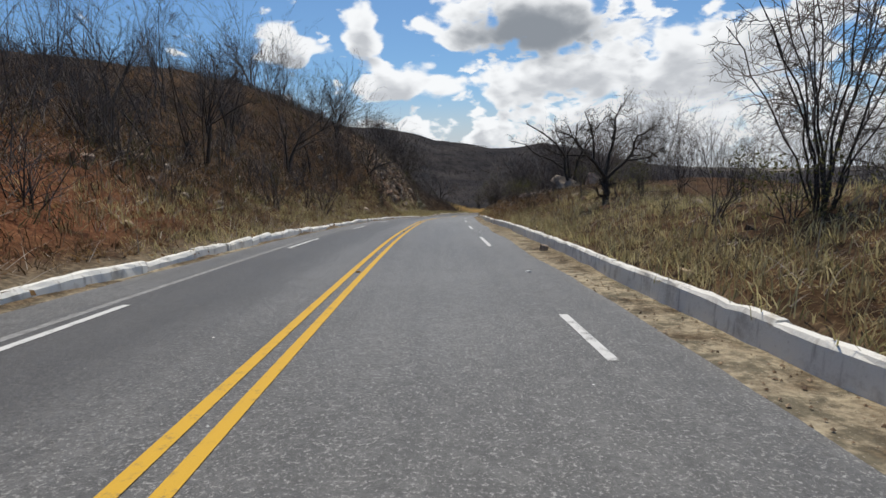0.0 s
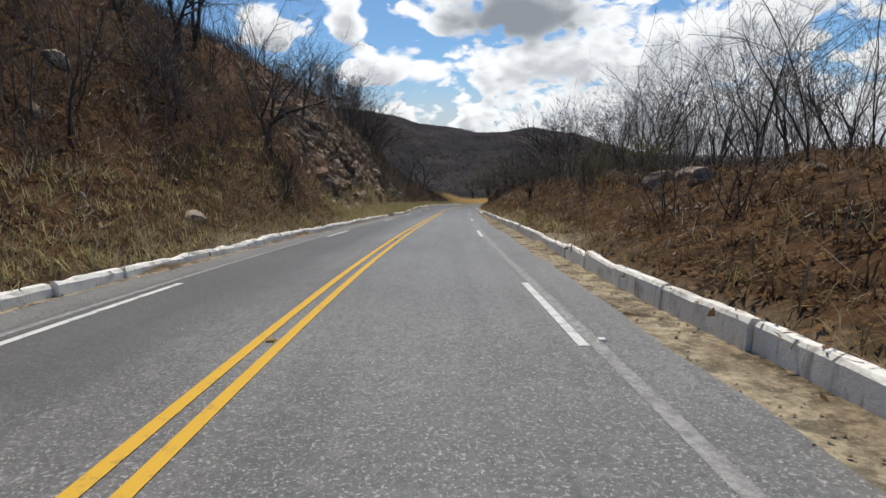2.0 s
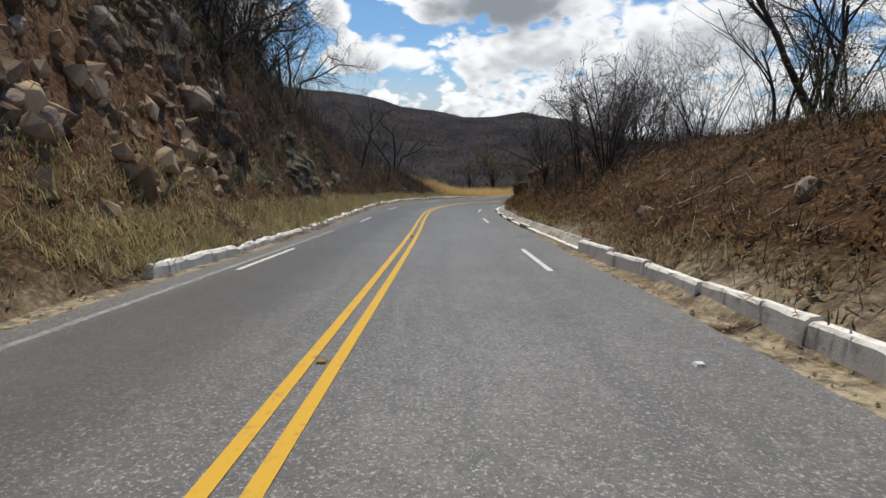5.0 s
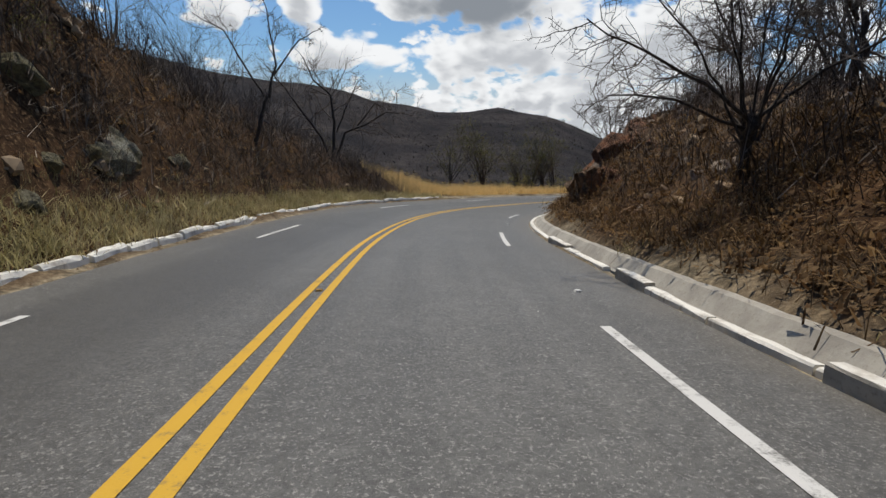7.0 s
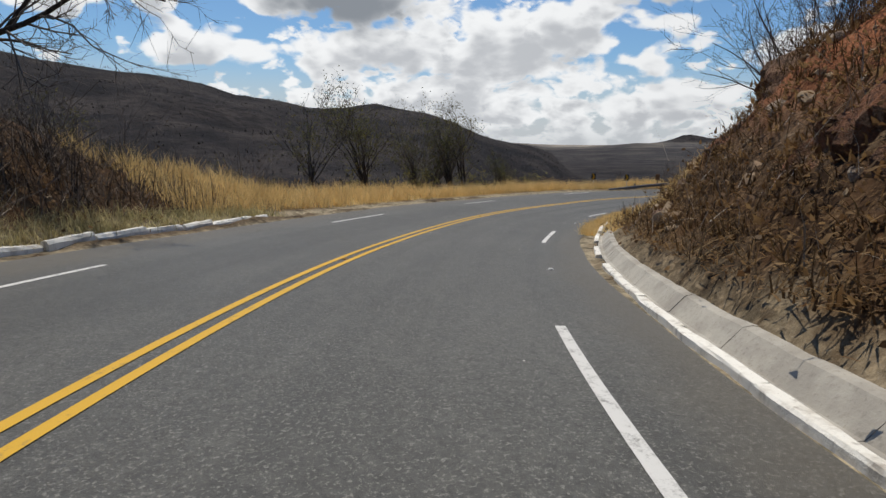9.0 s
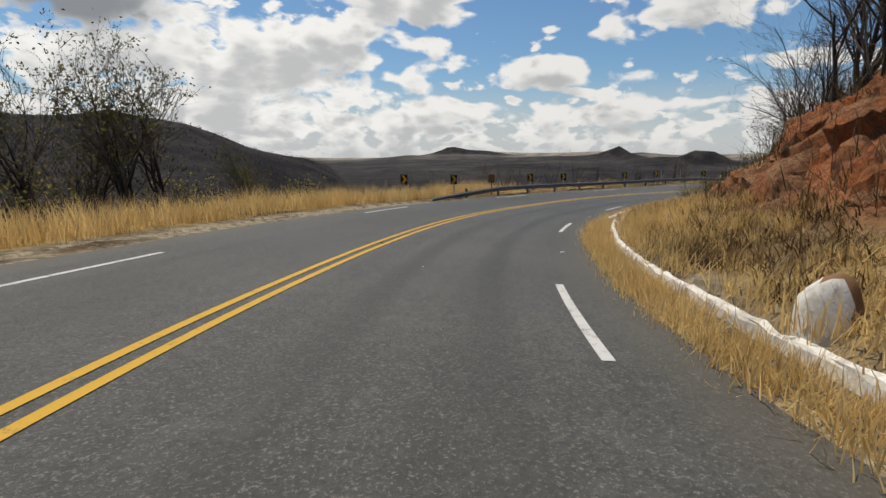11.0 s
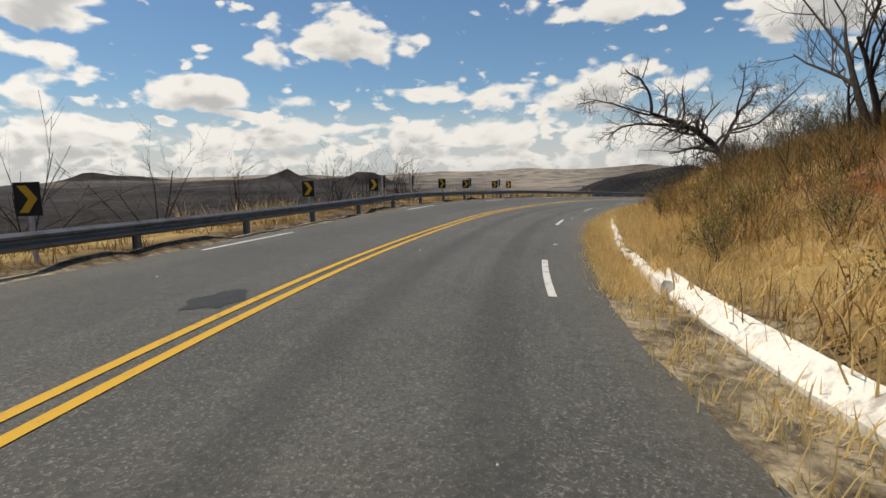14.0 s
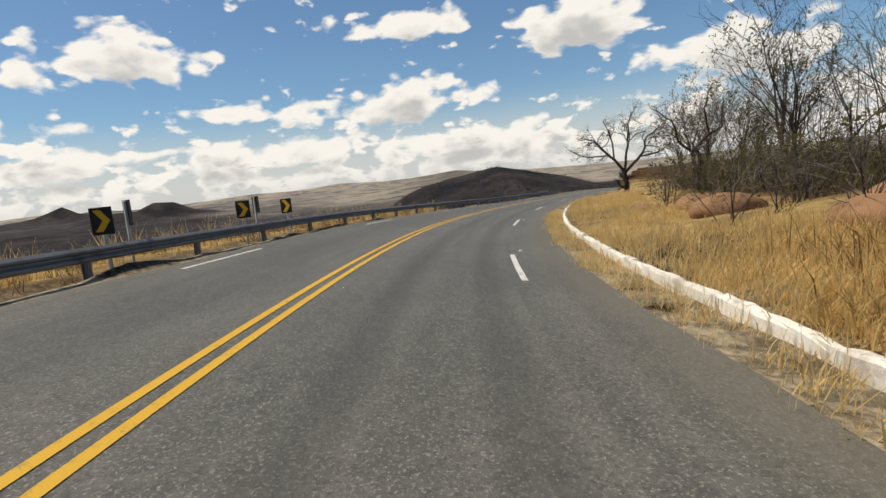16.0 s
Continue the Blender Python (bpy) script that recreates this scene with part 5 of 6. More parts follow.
def tree_variant(name, seed, kind, length, rad, stems=1, lean=(0, 0), leaves=0, leaf=0.06, mat="green"):
    """The meshes of one tree: trunk, crown and, where it has any, leaves."""
    r = np.random.default_rng(seed)
    out = ([], [])
    for k in range(stems):
        d = np.array([lean[0], lean[1], 1.0]) + (r.normal(0, 0.28 if kind is BUSH else 0.17, 3) * [1, 1, 0] if stems > 1 else 0)
        grow(r, out, np.array([0, 0, -0.25]) + (r.normal(0, 0.12, 3) * [1, 1, 0] if stems > 1 else 0), d / np.linalg.norm(d), length * r.uniform(0.8, 1.15), rad * r.uniform(0.7, 1.1), 0, kind)
    meshes = []
    for group, m, label in ((out[0], "bark", "trunk"), (out[1], "twig", "crown")):
        v, q = [], []
        for pts, radii, sides in group:
            tube(v, q, pts, radii, sides)
        meshes.append((label, mesh_from(label, np.array(v), q, MAT[m], True)))
    if leaves:
        ends = [g[0][-1] for g in out[1]]
        v, q = [], []
        for k in range(leaves):
            c = ends[int(r.integers(len(ends)))] + r.normal(0, 0.12, 3)
            a, b = r.normal(0, 1, 3), r.normal(0, 1, 3)
            a, b = a / np.linalg.norm(a) * leaf, b / np.linalg.norm(b) * leaf * 0.6
            i = len(v)
            v += [c - a, c + b, c + a, c - b]
            q.append((i, i + 1, i + 2, i + 3))
        meshes.append(("leaves", mesh_from("leaves", np.array(v), q, MAT[mat])))
    return name, meshes


TWIGS = dict(levels=4, segs=(5, 5, 4, 3, 2), sides=(7, 6, 4, 3, 1), kids=(0, 0, 6, 5), first=(0.3, 0.2, 0.15, 0.12), short=(1.0, 0.6, 0.55, 0.55), angle=(25, 68), lift=0.015, crook=0.22, thin=0.0065, slim=0.6, trunk=2)


def limb_tree(name, seed, limbs, kind=TWIGS, dense=2.4, long=0.42, first=0.3, twigs="twig"):
    """A tree from its main limbs, each a thickness at both ends and points (across, up); smaller branches grow from them."""
    r = np.random.default_rng(seed)
    out = ([], [])
    for r0, r1, way_ in limbs:
        rough_ = np.array(way_, float)
        steps = np.linspace(0, len(rough_) - 1, 3 * (len(rough_) - 1) + 1)
        line = np.column_stack([np.interp(steps, np.arange(len(rough_)), rough_[:, k]) for k in (0, 1)])
        depth = np.cumsum(r.normal(0, 0.09, len(line))) + r.normal(0, 0.25) * np.linspace(0, 1, len(line)) * (r0 < 0.1)
        pts = np.column_stack([line[:, 0], depth, line[:, 1]]) + r.normal(0, 0.035, (len(line), 3)) * np.linspace(0.2, 1, len(line))[:, None]
        radii = np.linspace(r0, r1, len(pts))
        out[0].append((list(pts), radii, 7 if r0 > 0.06 else 5))
        whole = float(np.linalg.norm(np.diff(pts, axis=0), axis=1).sum())
        for k in range(max(3, int(whole * dense))):
            t = first + (1 - first) * (k + r.random()) / max(3, int(whole * dense))
            i = min(int(t * (len(pts) - 1)), len(pts) - 2)
            d = pts[i + 1] - pts[i]
            d /= np.linalg.norm(d) + 1e-9
            side_ = np.cross(d, r.normal(0, 1, 3))
            side_ /= np.linalg.norm(side_) + 1e-9
            a = radians(r.uniform(25, 75))
            grow(r, out, pts[i] + (pts[i + 1] - pts[i]) * r.random(), d * math.cos(a) + side_ * math.sin(a), whole * long * r.uniform(0.5, 1.2) * (1.15 - 0.6 * t), max(radii[i] * 0.5, 0.012), 2, kind)
    meshes = []
    for group, m, label in ((out[0], "bark", "trunk"), (out[1], twigs, "crown")):
        v, q = [], []
        for pts, radii, sides in group:
            tube(v, q, pts, radii, sides)
        meshes.append((label, mesh_from(label, np.array(v), q, MAT[m], True)))
    return name, meshes


def fan_limbs(seed, n, high, wide, rad):
    """Stems that fan out from one foot."""
    r = np.random.default_rng(seed)
    for k in range(n):
        a = (k + 0.5) / n * 2 - 1 + r.normal(0, 0.06)
        h = high * (1 - 0.32 * abs(a)) * r.uniform(0.85, 1.1)
        x = a * wide * r.uniform(0.85, 1.15)
        yield rad * r.uniform(0.6, 1.1), 0.012, [(0.12 * a, -0.2), (0.25 * x, 0.28 * h), (0.55 * x, 0.62 * h), (x, h)]


def plant(variant, x, y, z, size, yaw, label, group="", tilt=(0, 0)):
    name, meshes = variant
    ob = tagged(new(name), label, "shrub" if name == "shrub" else "tree", group)
    for n, me in meshes:
        put(n, me, ob)
    ob.matrix_basis = Matrix.LocRotScale((x, y, z), Euler((tilt[0], tilt[1], yaw)), Vector((size, size, size)))
    return ob


slender = [tree_variant("tree", 200 + k, SLENDER, 5.6, 0.042, stems=2 + k % 2) for k in range(6)]
forked = [tree_variant("tree", 220 + k, FORKED, 3.4, 0.13, stems=1 + k % 2) for k in range(4)]
spreading = [tree_variant("tree", 240 + k, SPREAD_TREE, 2.6, 0.17) for k in range(3)]
lite = [tree_variant("tree", 210 + k, LITE, 5.6, 0.042, stems=2) for k in range(4)]
fine = [tree_variant("tree", 250 + k, FINE, 2.4, 0.12) for k in range(2)]
bushes = [tree_variant("shrub", 260 + k, BUSH, 1.9, 0.028, stems=5) for k in range(5)]
leafy = [tree_variant("shrub", 280 + k, BUSH, 1.9, 0.03, stems=5, leaves=420, leaf=0.06) for k in range(2)]
leafy_green = [tree_variant("shrub", 285 + k, BUSH, 1.9, 0.028, stems=5, leaves=420, leaf=0.065, mat="leaf") for k in range(2)]
leafy_tree = [tree_variant("tree", 290, FORKED, 3.0, 0.1, stems=2, leaves=1000, leaf=0.06)]


def wood(variants, n, s0, s1, e0, e1, right, lo, hi, label, group, seed):
    r = np.random.default_rng(seed)
    for x, y, z, s, e in scatter(n, s0, s1, e0, e1, right, r, 1.0):
        plant(variants[int(r.integers(len(variants)))], x, y, z, lo + (hi - lo) * r.random(), r.uniform(0, 6.28), label, group, tuple(r.normal(0, 0.06, 2)))


BARE = "leafless grey-brown dry forest tree with thin branches"
TWIGGY = "leafless twiggy shrub on the dry bank"
wood(slender, 24, -12, 60, 4.5, 11, False, 0.7, 1.15, BARE, "trees of the hillside", 31)
wood(forked, 18, -10, 110, 5, 12, False, 0.6, 1.0, BARE, "trees of the hillside", 32)
wood(slender, 14, 60, 136, 6, 11, False, 0.7, 1.1, BARE, "trees of the hillside", 33)
wood(slender, 18, 98, 134, 5.5, 10, False, 0.5, 0.8, BARE, "trees of the hillside", 30)
wood(bushes, 38, -8, 60, 1.6, 6, False, 0.6, 1.3, TWIGGY, "shrubs of the hillside", 34)
wood(bushes, 46, 60, 138, 2.0, 10, False, 0.5, 1.1, TWIGGY, "shrubs of the hillside", 35)
wood(slender, 34, 46, 112, 5.8, 12, True, 0.7, 1.1, BARE, "trees of the plateau", 36)
wood(slender, 7, 4, 28, 11, 17, True, 0.6, 0.9, BARE, "trees of the plateau", 29)
wood(forked, 12, 50, 112, 6.0, 15, True, 0.6, 0.9, BARE, "trees of the plateau", 37)
wood(bushes, 50, 2, 112, 2.2, 12, True, 0.4, 0.9, TWIGGY, "shrubs of the plateau", 38)
wood(slender, 16, 112, 205, 7.0, 11, True, 0.5, 0.85, BARE, "trees over the cut", 39)
wood(forked, 12, 112, 205, 7.0, 14, True, 0.5, 0.8, BARE, "trees over the cut", 40)
wood(slender, 12, 148, 176, 6.5, 10, True, 0.6, 0.95, BARE, "trees over the cut", 49)
wood(slender, 18, 116, 150, 6.5, 10, True, 0.5, 0.8, BARE, "trees over the cut", 24)
wood(bushes, 22, 106, 150, 4.5, 8, True, 0.5, 0.9, TWIGGY, "shrubs over the cut", 23)
wood(bushes, 12, 192, 226, 1.2, 5, False, 0.9, 1.35, "leafless shrub below the road's outer edge", "shrubs of the valley side", 16)
wood(bushes, 10, 212, 234, 3.0, 7.5, True, 0.6, 1.0, TWIGGY, "shrubs over the cut", 22)
wood(bushes, 9, 211, 222, 2.2, 5.5, True, 0.6, 0.95, TWIGGY, "shrubs over the cut", 15)
wood(leafy, 8, 212, 224, 3.0, 7.0, True, 0.7, 1.0, "shrub with a few olive leaves on the bank", "olive shrubs", 14)
wood(leafy, 16, 226, 262, 8.0, 14.0, True, 0.8, 1.2, "shrub with a few olive leaves on the bank", "olive shrubs", 13)
wood(slender, 20, 103, 124, 5.5, 12, False, 0.75, 1.05, BARE, "trees of the hillside", 12)
wood(slender, 14, 103, 117, 5.5, 10, True, 0.7, 1.0, BARE, "trees of the plateau", 11)
wood(slender, 12, 230, 285, 8.5, 15, True, 0.8, 1.15, BARE, "trees behind the boulders", 10)
wood(leafy_tree, 9, 234, 272, 8.0, 14, True, 0.9, 1.35, "small tree with sparse olive leaves behind the boulders", "olive trees", 9)
wood(leafy_green, 16, 189, 207, 1.1, 4.0, True, 0.3, 0.55, "shrub with yellow-green leaves and pale twigs", "yellow-green shrubs", 20)
wood(leafy_green, 10, 160, 180, 7, 16, False, 1.2, 1.8, "shrub with yellow-green leaves and pale twigs", "yellow-green shrubs", 19)
wood(slender, 14, 94, 114, 4.2, 8, False, 0.8, 1.1, BARE, "trees of the hillside", 17)
wood(forked, 12, 95, 116, 4.5, 9, False, 0.8, 1.15, BARE, "trees of the hillside", 18)
wood(forked, 12, 158, 178, 6.5, 9, True, 0.8, 1.15, BARE, "trees over the cut", 27)
wood(forked, 9, 188, 214, 5.5, 9, True, 0.65, 1.0, BARE, "trees over the cut", 26)
wood(leafy, 10, 184, 216, 6.0, 10, True, 0.7, 1.1, "shrub with a few olive leaves on the bank", "olive shrubs", 25)
wood(leafy, 24, 186, 262, 3.5, 14, True, 0.6, 1.1, "shrub with a few olive leaves on the bank", "olive shrubs", 42)
wood(forked, 8, 232, 280, 13.0, 20, True, 0.8, 1.15, BARE, "trees behind the boulders", 43)
wood(slender, 9, 228, 275, 10.0, 17, True, 0.7, 1.0, BARE, "trees behind the boulders", 44)
wood(slender, 6, 142, 180, 9, 16, False, 0.4, 0.8, BARE, "trees of the valley side", 46)
wood(leafy_tree, 9, 156, 172, 8, 15, False, 1.2, 1.7, "small tree with sparse olive leaves below the road", "olive trees", 7)
wood(leafy_tree, 6, 164, 182, 9, 20, False, 0.65, 0.9, "small tree with sparse olive leaves below the road", "olive trees", 21)
wood(leafy_tree, 8, 138, 176, 10, 24, False, 0.7, 1.2, "small tree with sparse olive leaves below the road", "olive trees", 47)
wood(leafy, 16, 90, 114, 1.5, 4.5, False, 0.35, 0.7, "shrub with a few olive leaves on the bank", "olive shrubs", 142)
wood(leafy, 6, 10, 30, 2.5, 7, True, 0.5, 0.8, "shrub with a few olive leaves on the bank", "olive shrubs", 28)
wood(leafy, 8, 2, 100, 3.0, 8, True, 0.5, 0.9, "shrub with a few olive leaves on the bank", "olive shrubs", 48)


def joined(name, label, category, sets, seed):
    """Many trees or shrubs too far off to tell apart, in one mesh."""
    r = np.random.default_rng(seed)
    data = {}
    vs, qs, base = [], [], 0
    for variants, n, s0, s1, e0, e1, right, lo, hi in sets:
        for x, y, z, s, e in scatter(n, s0, s1, e0, e1, right, r, 1.0):
            k = int(r.integers(len(variants)))
            for _, me in variants[k][1]:
                if me.name not in data:
                    v = np.empty(len(me.vertices) * 3, np.float32)
                    me.vertices.foreach_get("co", v)
                    q = np.empty(len(me.loops), np.int32)
                    me.loops.foreach_get("vertex_index", q)
                    data[me.name] = (v.reshape(-1, 3), q.reshape(-1, 4))
                v, q = data[me.name]
                a, size = r.uniform(0, 6.28), lo + (hi - lo) * r.random()
                c, d = math.cos(a) * size, math.sin(a) * size
                vs.append(np.column_stack([v[:, 0] * c - v[:, 1] * d + x, v[:, 0] * d + v[:, 1] * c + y, v[:, 2] * size + z]))
                qs.append(q + base)
                base += len(v)
    v, q = np.concatenate(vs), np.concatenate(qs)
    me = bpy.data.meshes.new(name)
    me.vertices.add(len(v))
    me.vertices.foreach_set("co", v.astype(np.float32).ravel())
    me.loops.add(q.size)
    me.loops.foreach_set("vertex_index", q.astype(np.int32).ravel())
    me.polygons.add(len(q))
    me.polygons.foreach_set("loop_start", (np.arange(len(q)) * 4).astype(np.int32))
    me.materials.append(MAT["twig"])
    me.update(calc_edges=True)
    tagged(put(name, me), label, category, kind="stuff")


joined("bare_woods", "bare grey-brown woods behind the nearest trees", "woods", [
    (lite, 18, -12, 60, 11, 16, False, 0.7, 1.15), (lite, 20, 46, 112, 12, 18, True, 0.7, 1.1), (lite, 26, 14, 46, 16, 34, True, 0.4, 0.7), (lite, 22, 60, 136, 10, 16, False, 0.7, 1.1), (lite, 16, 112, 205, 11, 15, True, 0.5, 0.85), (forked, 8, -10, 110, 11, 15, False, 0.6, 1.0), (lite, 10, 222, 290, 14, 20, True, 0.5, 0.9),
    (lite, 70, -15, 130, 15, 42, False, 0.6, 1.0), (lite, 190, 46, 112, 12, 36, True, 0.7, 1.1),
    (lite, 34, 95, 140, 10, 28, False, 0.5, 0.85), (lite, 34, 112, 205, 14, 32, True, 0.5, 0.8), (lite, 46, 215, 300, 18, 45, True, 0.5, 0.9), (lite, 50, 140, 185, 9, 45, False, 0.4, 0.75)], 50)
joined("shrub_thicket", "leafless shrubs covering the slopes behind the road", "thicket", [
    (bushes, 110, -12, 60, 4, 22, False, 0.8, 1.4), (bushes, 32, -8, 60, 6, 11, False, 0.6, 1.3), (bushes, 34, 150, 222, 7, 13, True, 0.5, 1.0), (bushes, 40, 144, 260, 6, 26, False, 0.8, 1.5), (bushes, 30, 98, 138, 2, 10, False, 0.7, 1.1), (bushes, 60, 139, 200, 8, 28, False, 0.9, 1.7), (bushes, 20, 150, 290, 12, 30, True, 0.7, 1.2)], 51)


def lone(variant, s, u, size, yaw, label, tilt=(0, 0)):
    p = at(s, u)
    z = float(ground([p[0]], [p[1]])[0][0])
    return plant(variant, p[0], p[1], z, size, yaw, label, "", tilt)


FAN = limb_tree("tree", 301, list(fan_limbs(1, 15, 5.6, 2.7, 0.034)), dense=1.7, long=0.26)
LOW_FAN = limb_tree("tree", 302, list(fan_limbs(2, 9, 4.0, 2.6, 0.05)), dense=1.8, long=0.34)
BOULDER_TREE = limb_tree("tree", 303, [
    (0.12, 0.035, [(0, -0.4), (-0.52, 1.1), (-0.64, 2.4), (-1.2, 3.1), (-2.15, 3.9), (-3.5, 4.7)]), (0.07, 0.02, [(-0.6, 1.4), (-1.45, 2.0), (-2.7, 2.5), (-3.5, 3.2), (-4.6, 3.5)]),
    (0.06, 0.02, [(-0.6, 2.4), (-0.75, 3.2), (-1.2, 4.0), (-1.4, 5.0)]), (0.10, 0.03, [(0, -0.4), (-0.3, 1.6), (-0.3, 2.5), (0.3, 3.5), (0.4, 4.7)]),
    (0.12, 0.03, [(0.1, -0.4), (0.4, 1.9), (0.65, 2.6), (1.1, 3.4), (1.8, 4.7)]), (0.06, 0.018, [(0.3, -0.4), (1.1, 0.95), (2.0, 1.6), (2.95, 1.9), (3.8, 1.6)])], dense=1.2, long=0.30)
LEANING_TREE = limb_tree("tree", 304, [
    (0.24, 0.10, [(0.75, -0.3), (0.1, 1.0), (-0.76, 2.15), (-1.36, 2.85), (-2.2, 3.55), (-2.8, 3.8), (-4.25, 4.3)]), (0.09, 0.025, [(-4.3, 4.3), (-4.3, 5.35), (-4.8, 6.2), (-5.6, 6.7)]),
    (0.04, 0.015, [(-4.8, 6.2), (-4.55, 7.1)]), (0.10, 0.025, [(-2.4, 3.6), (-3.7, 3.75), (-4.8, 3.85), (-5.8, 3.75), (-6.6, 3.1)]), (0.06, 0.016, [(-4.3, 4.3), (-5.9, 4.8), (-7.1, 5.15), (-8.0, 5.0)]),
    (0.11, 0.03, [(-0.76, 2.3), (-0.34, 3.35), (0.1, 4.3), (0.7, 4.9), (1.1, 5.6)]), (0.055, 0.016, [(-0.1, 3.75), (0.1, 5.3), (0.1, 6.6)]), (0.065, 0.018, [(-0.34, 3.35), (1.0, 3.65), (2.0, 4.5), (3.1, 5.7)]),
    (0.055, 0.018, [(-1.4, 2.85), (-1.45, 3.55), (-2.0, 4.2), (-2.8, 4.2)])], dense=2.8, long=0.4, first=0.35)
BANK_TREE = limb_tree("tree", 305, [
    (0.13, 0.03, [(0, -0.4), (-0.85, 1.5), (-2.1, 3.2), (-3.6, 5.1), (-5.1, 6.8)]), (0.13, 0.03, [(0, -0.4), (0.2, 2.6), (0, 4.5), (-1.3, 5.6), (-2.1, 7.2)]),
    (0.11, 0.025, [(0.2, -0.3), (1.07, 1.9), (2.6, 2.5), (4.1, 3.4), (6.0, 3.2)]), (0.07, 0.02, [(0.4, 1.9), (1.07, 3.4), (1.7, 4.7), (2.1, 5.5)]), (0.06, 0.018, [(1.9, 2.4), (3.2, 4.0), (4.5, 3.6)])], dense=2.6, long=0.36)
FORK_TREE = limb_tree("tree", 306, [
    (0.10, 0.07, [(0, -0.4), (-0.05, 1.2), (-0.1, 2.1)]), (0.06, 0.016, [(-0.1, 1.95), (-1.27, 2.9), (-2.8, 4.1), (-4.4, 4.3)]), (0.065, 0.018, [(-0.1, 2.1), (-0.3, 3.5), (-0.9, 4.7), (-1.8, 6.0)]), (0.045, 0.014, [(-0.25, 3.1), (0.3, 4.9), (1.1, 5.7)])], dense=1.7, long=0.34)
VASE_TREE = limb_tree("tree", 307, [(0.12, 0.10, [(0, -0.4), (0.03, 0.6), (0, 1.2)]), (0.045, 0.014, [(0, 1.0), (-1.0, 1.7), (-2.2, 2.2), (-3.3, 2.7)]), (0.045, 0.014, [(0, 1.0), (1.2, 2.0), (2.4, 2.7), (3.0, 3.6)]),
    (0.04, 0.014, [(0, 0.9), (-1.5, 1.4), (-2.8, 1.5)])] + [(r0 * 0.8, r1, [(x, z + 0.9) for x, z in pts]) for r0, r1, pts in fan_limbs(5, 9, 3.6, 2.4, 0.055)], dense=2.6, long=0.36)
UMBRELLA_TREE = limb_tree("tree", 310, [
    (0.15, 0.12, [(0, -0.4), (0, 0.5), (-0.1, 1.2)]), (0.08, 0.02, [(-0.1, 1.1), (-0.9, 2.0), (-1.5, 2.7), (-2.2, 3.0)]), (0.07, 0.02, [(-0.1, 1.2), (0.1, 2.4), (0.2, 3.4), (0.5, 4.1)]),
    (0.08, 0.02, [(0, 1.1), (1.0, 2.0), (1.3, 2.8), (2.0, 3.2)]), (0.05, 0.02, [(-0.6, 1.7), (-0.7, 2.9), (-1.1, 3.7)]), (0.05, 0.02, [(0.8, 1.8), (1.7, 1.9), (2.5, 2.3)]), (0.04, 0.015, [(-0.9, 2.0), (-1.9, 2.0), (-2.7, 2.3)])], dict(TWIGS, crook=0.34, kids=(0, 0, 8, 6), thin=0.004, slim=0.45), dense=4.4, long=0.38, twigs="bark")
SLANT_TREE = limb_tree("tree", 308, [
    (0.13, 0.03, [(0, -0.4), (0.3, 0.6), (1.2, 1.2), (2.6, 1.6), (3.9, 1.9)]), (0.09, 0.02, [(0, -0.3), (-0.1, 0.9), (0.4, 2.2), (0.9, 3.5)]), (0.07, 0.02, [(0, 0.2), (-0.5, 1.5), (-0.9, 3.0)]), (0.06, 0.02, [(0.5, 0.8), (1.2, 2.0), (2.2, 3.0)])], dense=2.8, long=0.42)
CROOKED_TREE = limb_tree("tree", 309, [
    (0.13, 0.09, [(0, -0.4), (0.1, 1.0), (-0.1, 1.9)]), (0.07, 0.02, [(-0.1, 1.8), (-0.9, 2.4), (-1.3, 3.4), (-2.2, 4.0)]), (0.08, 0.02, [(-0.1, 1.9), (0.7, 2.6), (1.4, 2.9), (1.6, 4.2)]), (0.05, 0.02, [(0.7, 2.6), (0.4, 3.8), (0.8, 4.9)])], dense=2.4, long=0.42)

lone(FAN, 11.6, 10.0, 0.95, 0.0, "leafless tree with fanned bare branches")
lone(UMBRELLA_TREE, 23.4, 8.9, 1.05, 0.0, "dark leafless tree with crooked spreading limbs on a bank")
lone(BOULDER_TREE, 40.8, 11.2, 1.0, -0.02, "dark leafless tree with forked stems behind a boulder")
lone(LOW_FAN, 39.0, 12.9, 1.1, 0.4, "dark leafless tree with arching stems beside a boulder", (0.0, 0.35))
lone(VASE_TREE, 67.2, 6.7, 0.72, -0.05, "dark leafless tree with a black trunk on the bank")
lone(FORK_TREE, 84.2, 11.6, 1.0, -0.05, "tall leafless tree standing above the bank")
lone(LOW_FAN, 99.6, 8.6, 1.25, -0.05, "pale leafless tree with fanned stems behind the bank")
lone(forked[1], 92.0, 13.0, 1.2, 2.0, "tall leafless tree standing above the bank")
lone(VASE_TREE, 109.7, 7.6, 1.0, -0.12, "dark leafless tree on the edge of the cut")
lone(leafy_tree[0], 104.5, 8.6, 0.9, 0.3, "tree with sparse olive leaves above the bank")
lone(FORK_TREE, 113.0, 11.5, 0.9, 0.2, "leafless tree with forked limbs over the cut")
lone(LOW_FAN, 130.6, 8.4, 0.9, -0.25, "small dark leafless tree on the edge of the cut")
lone(BANK_TREE, 136.0, -12.0, 1.0, -0.2, "spreading leafless tree above the outer bank")
lone(FORK_TREE, 126.0, -9.6, 1.15, -0.15, "leafless tree with a thick slanting trunk above the outer bank", (0.0, 0.35))
lone(fine[0], 65.5, -9.0, 0.95, 0.8, "dark leafless tree on top of the rock cut")
lone(BANK_TREE, 116.5, -11.5, 0.95, 0.1, "dark leafless tree with spreading limbs above the outer bank")
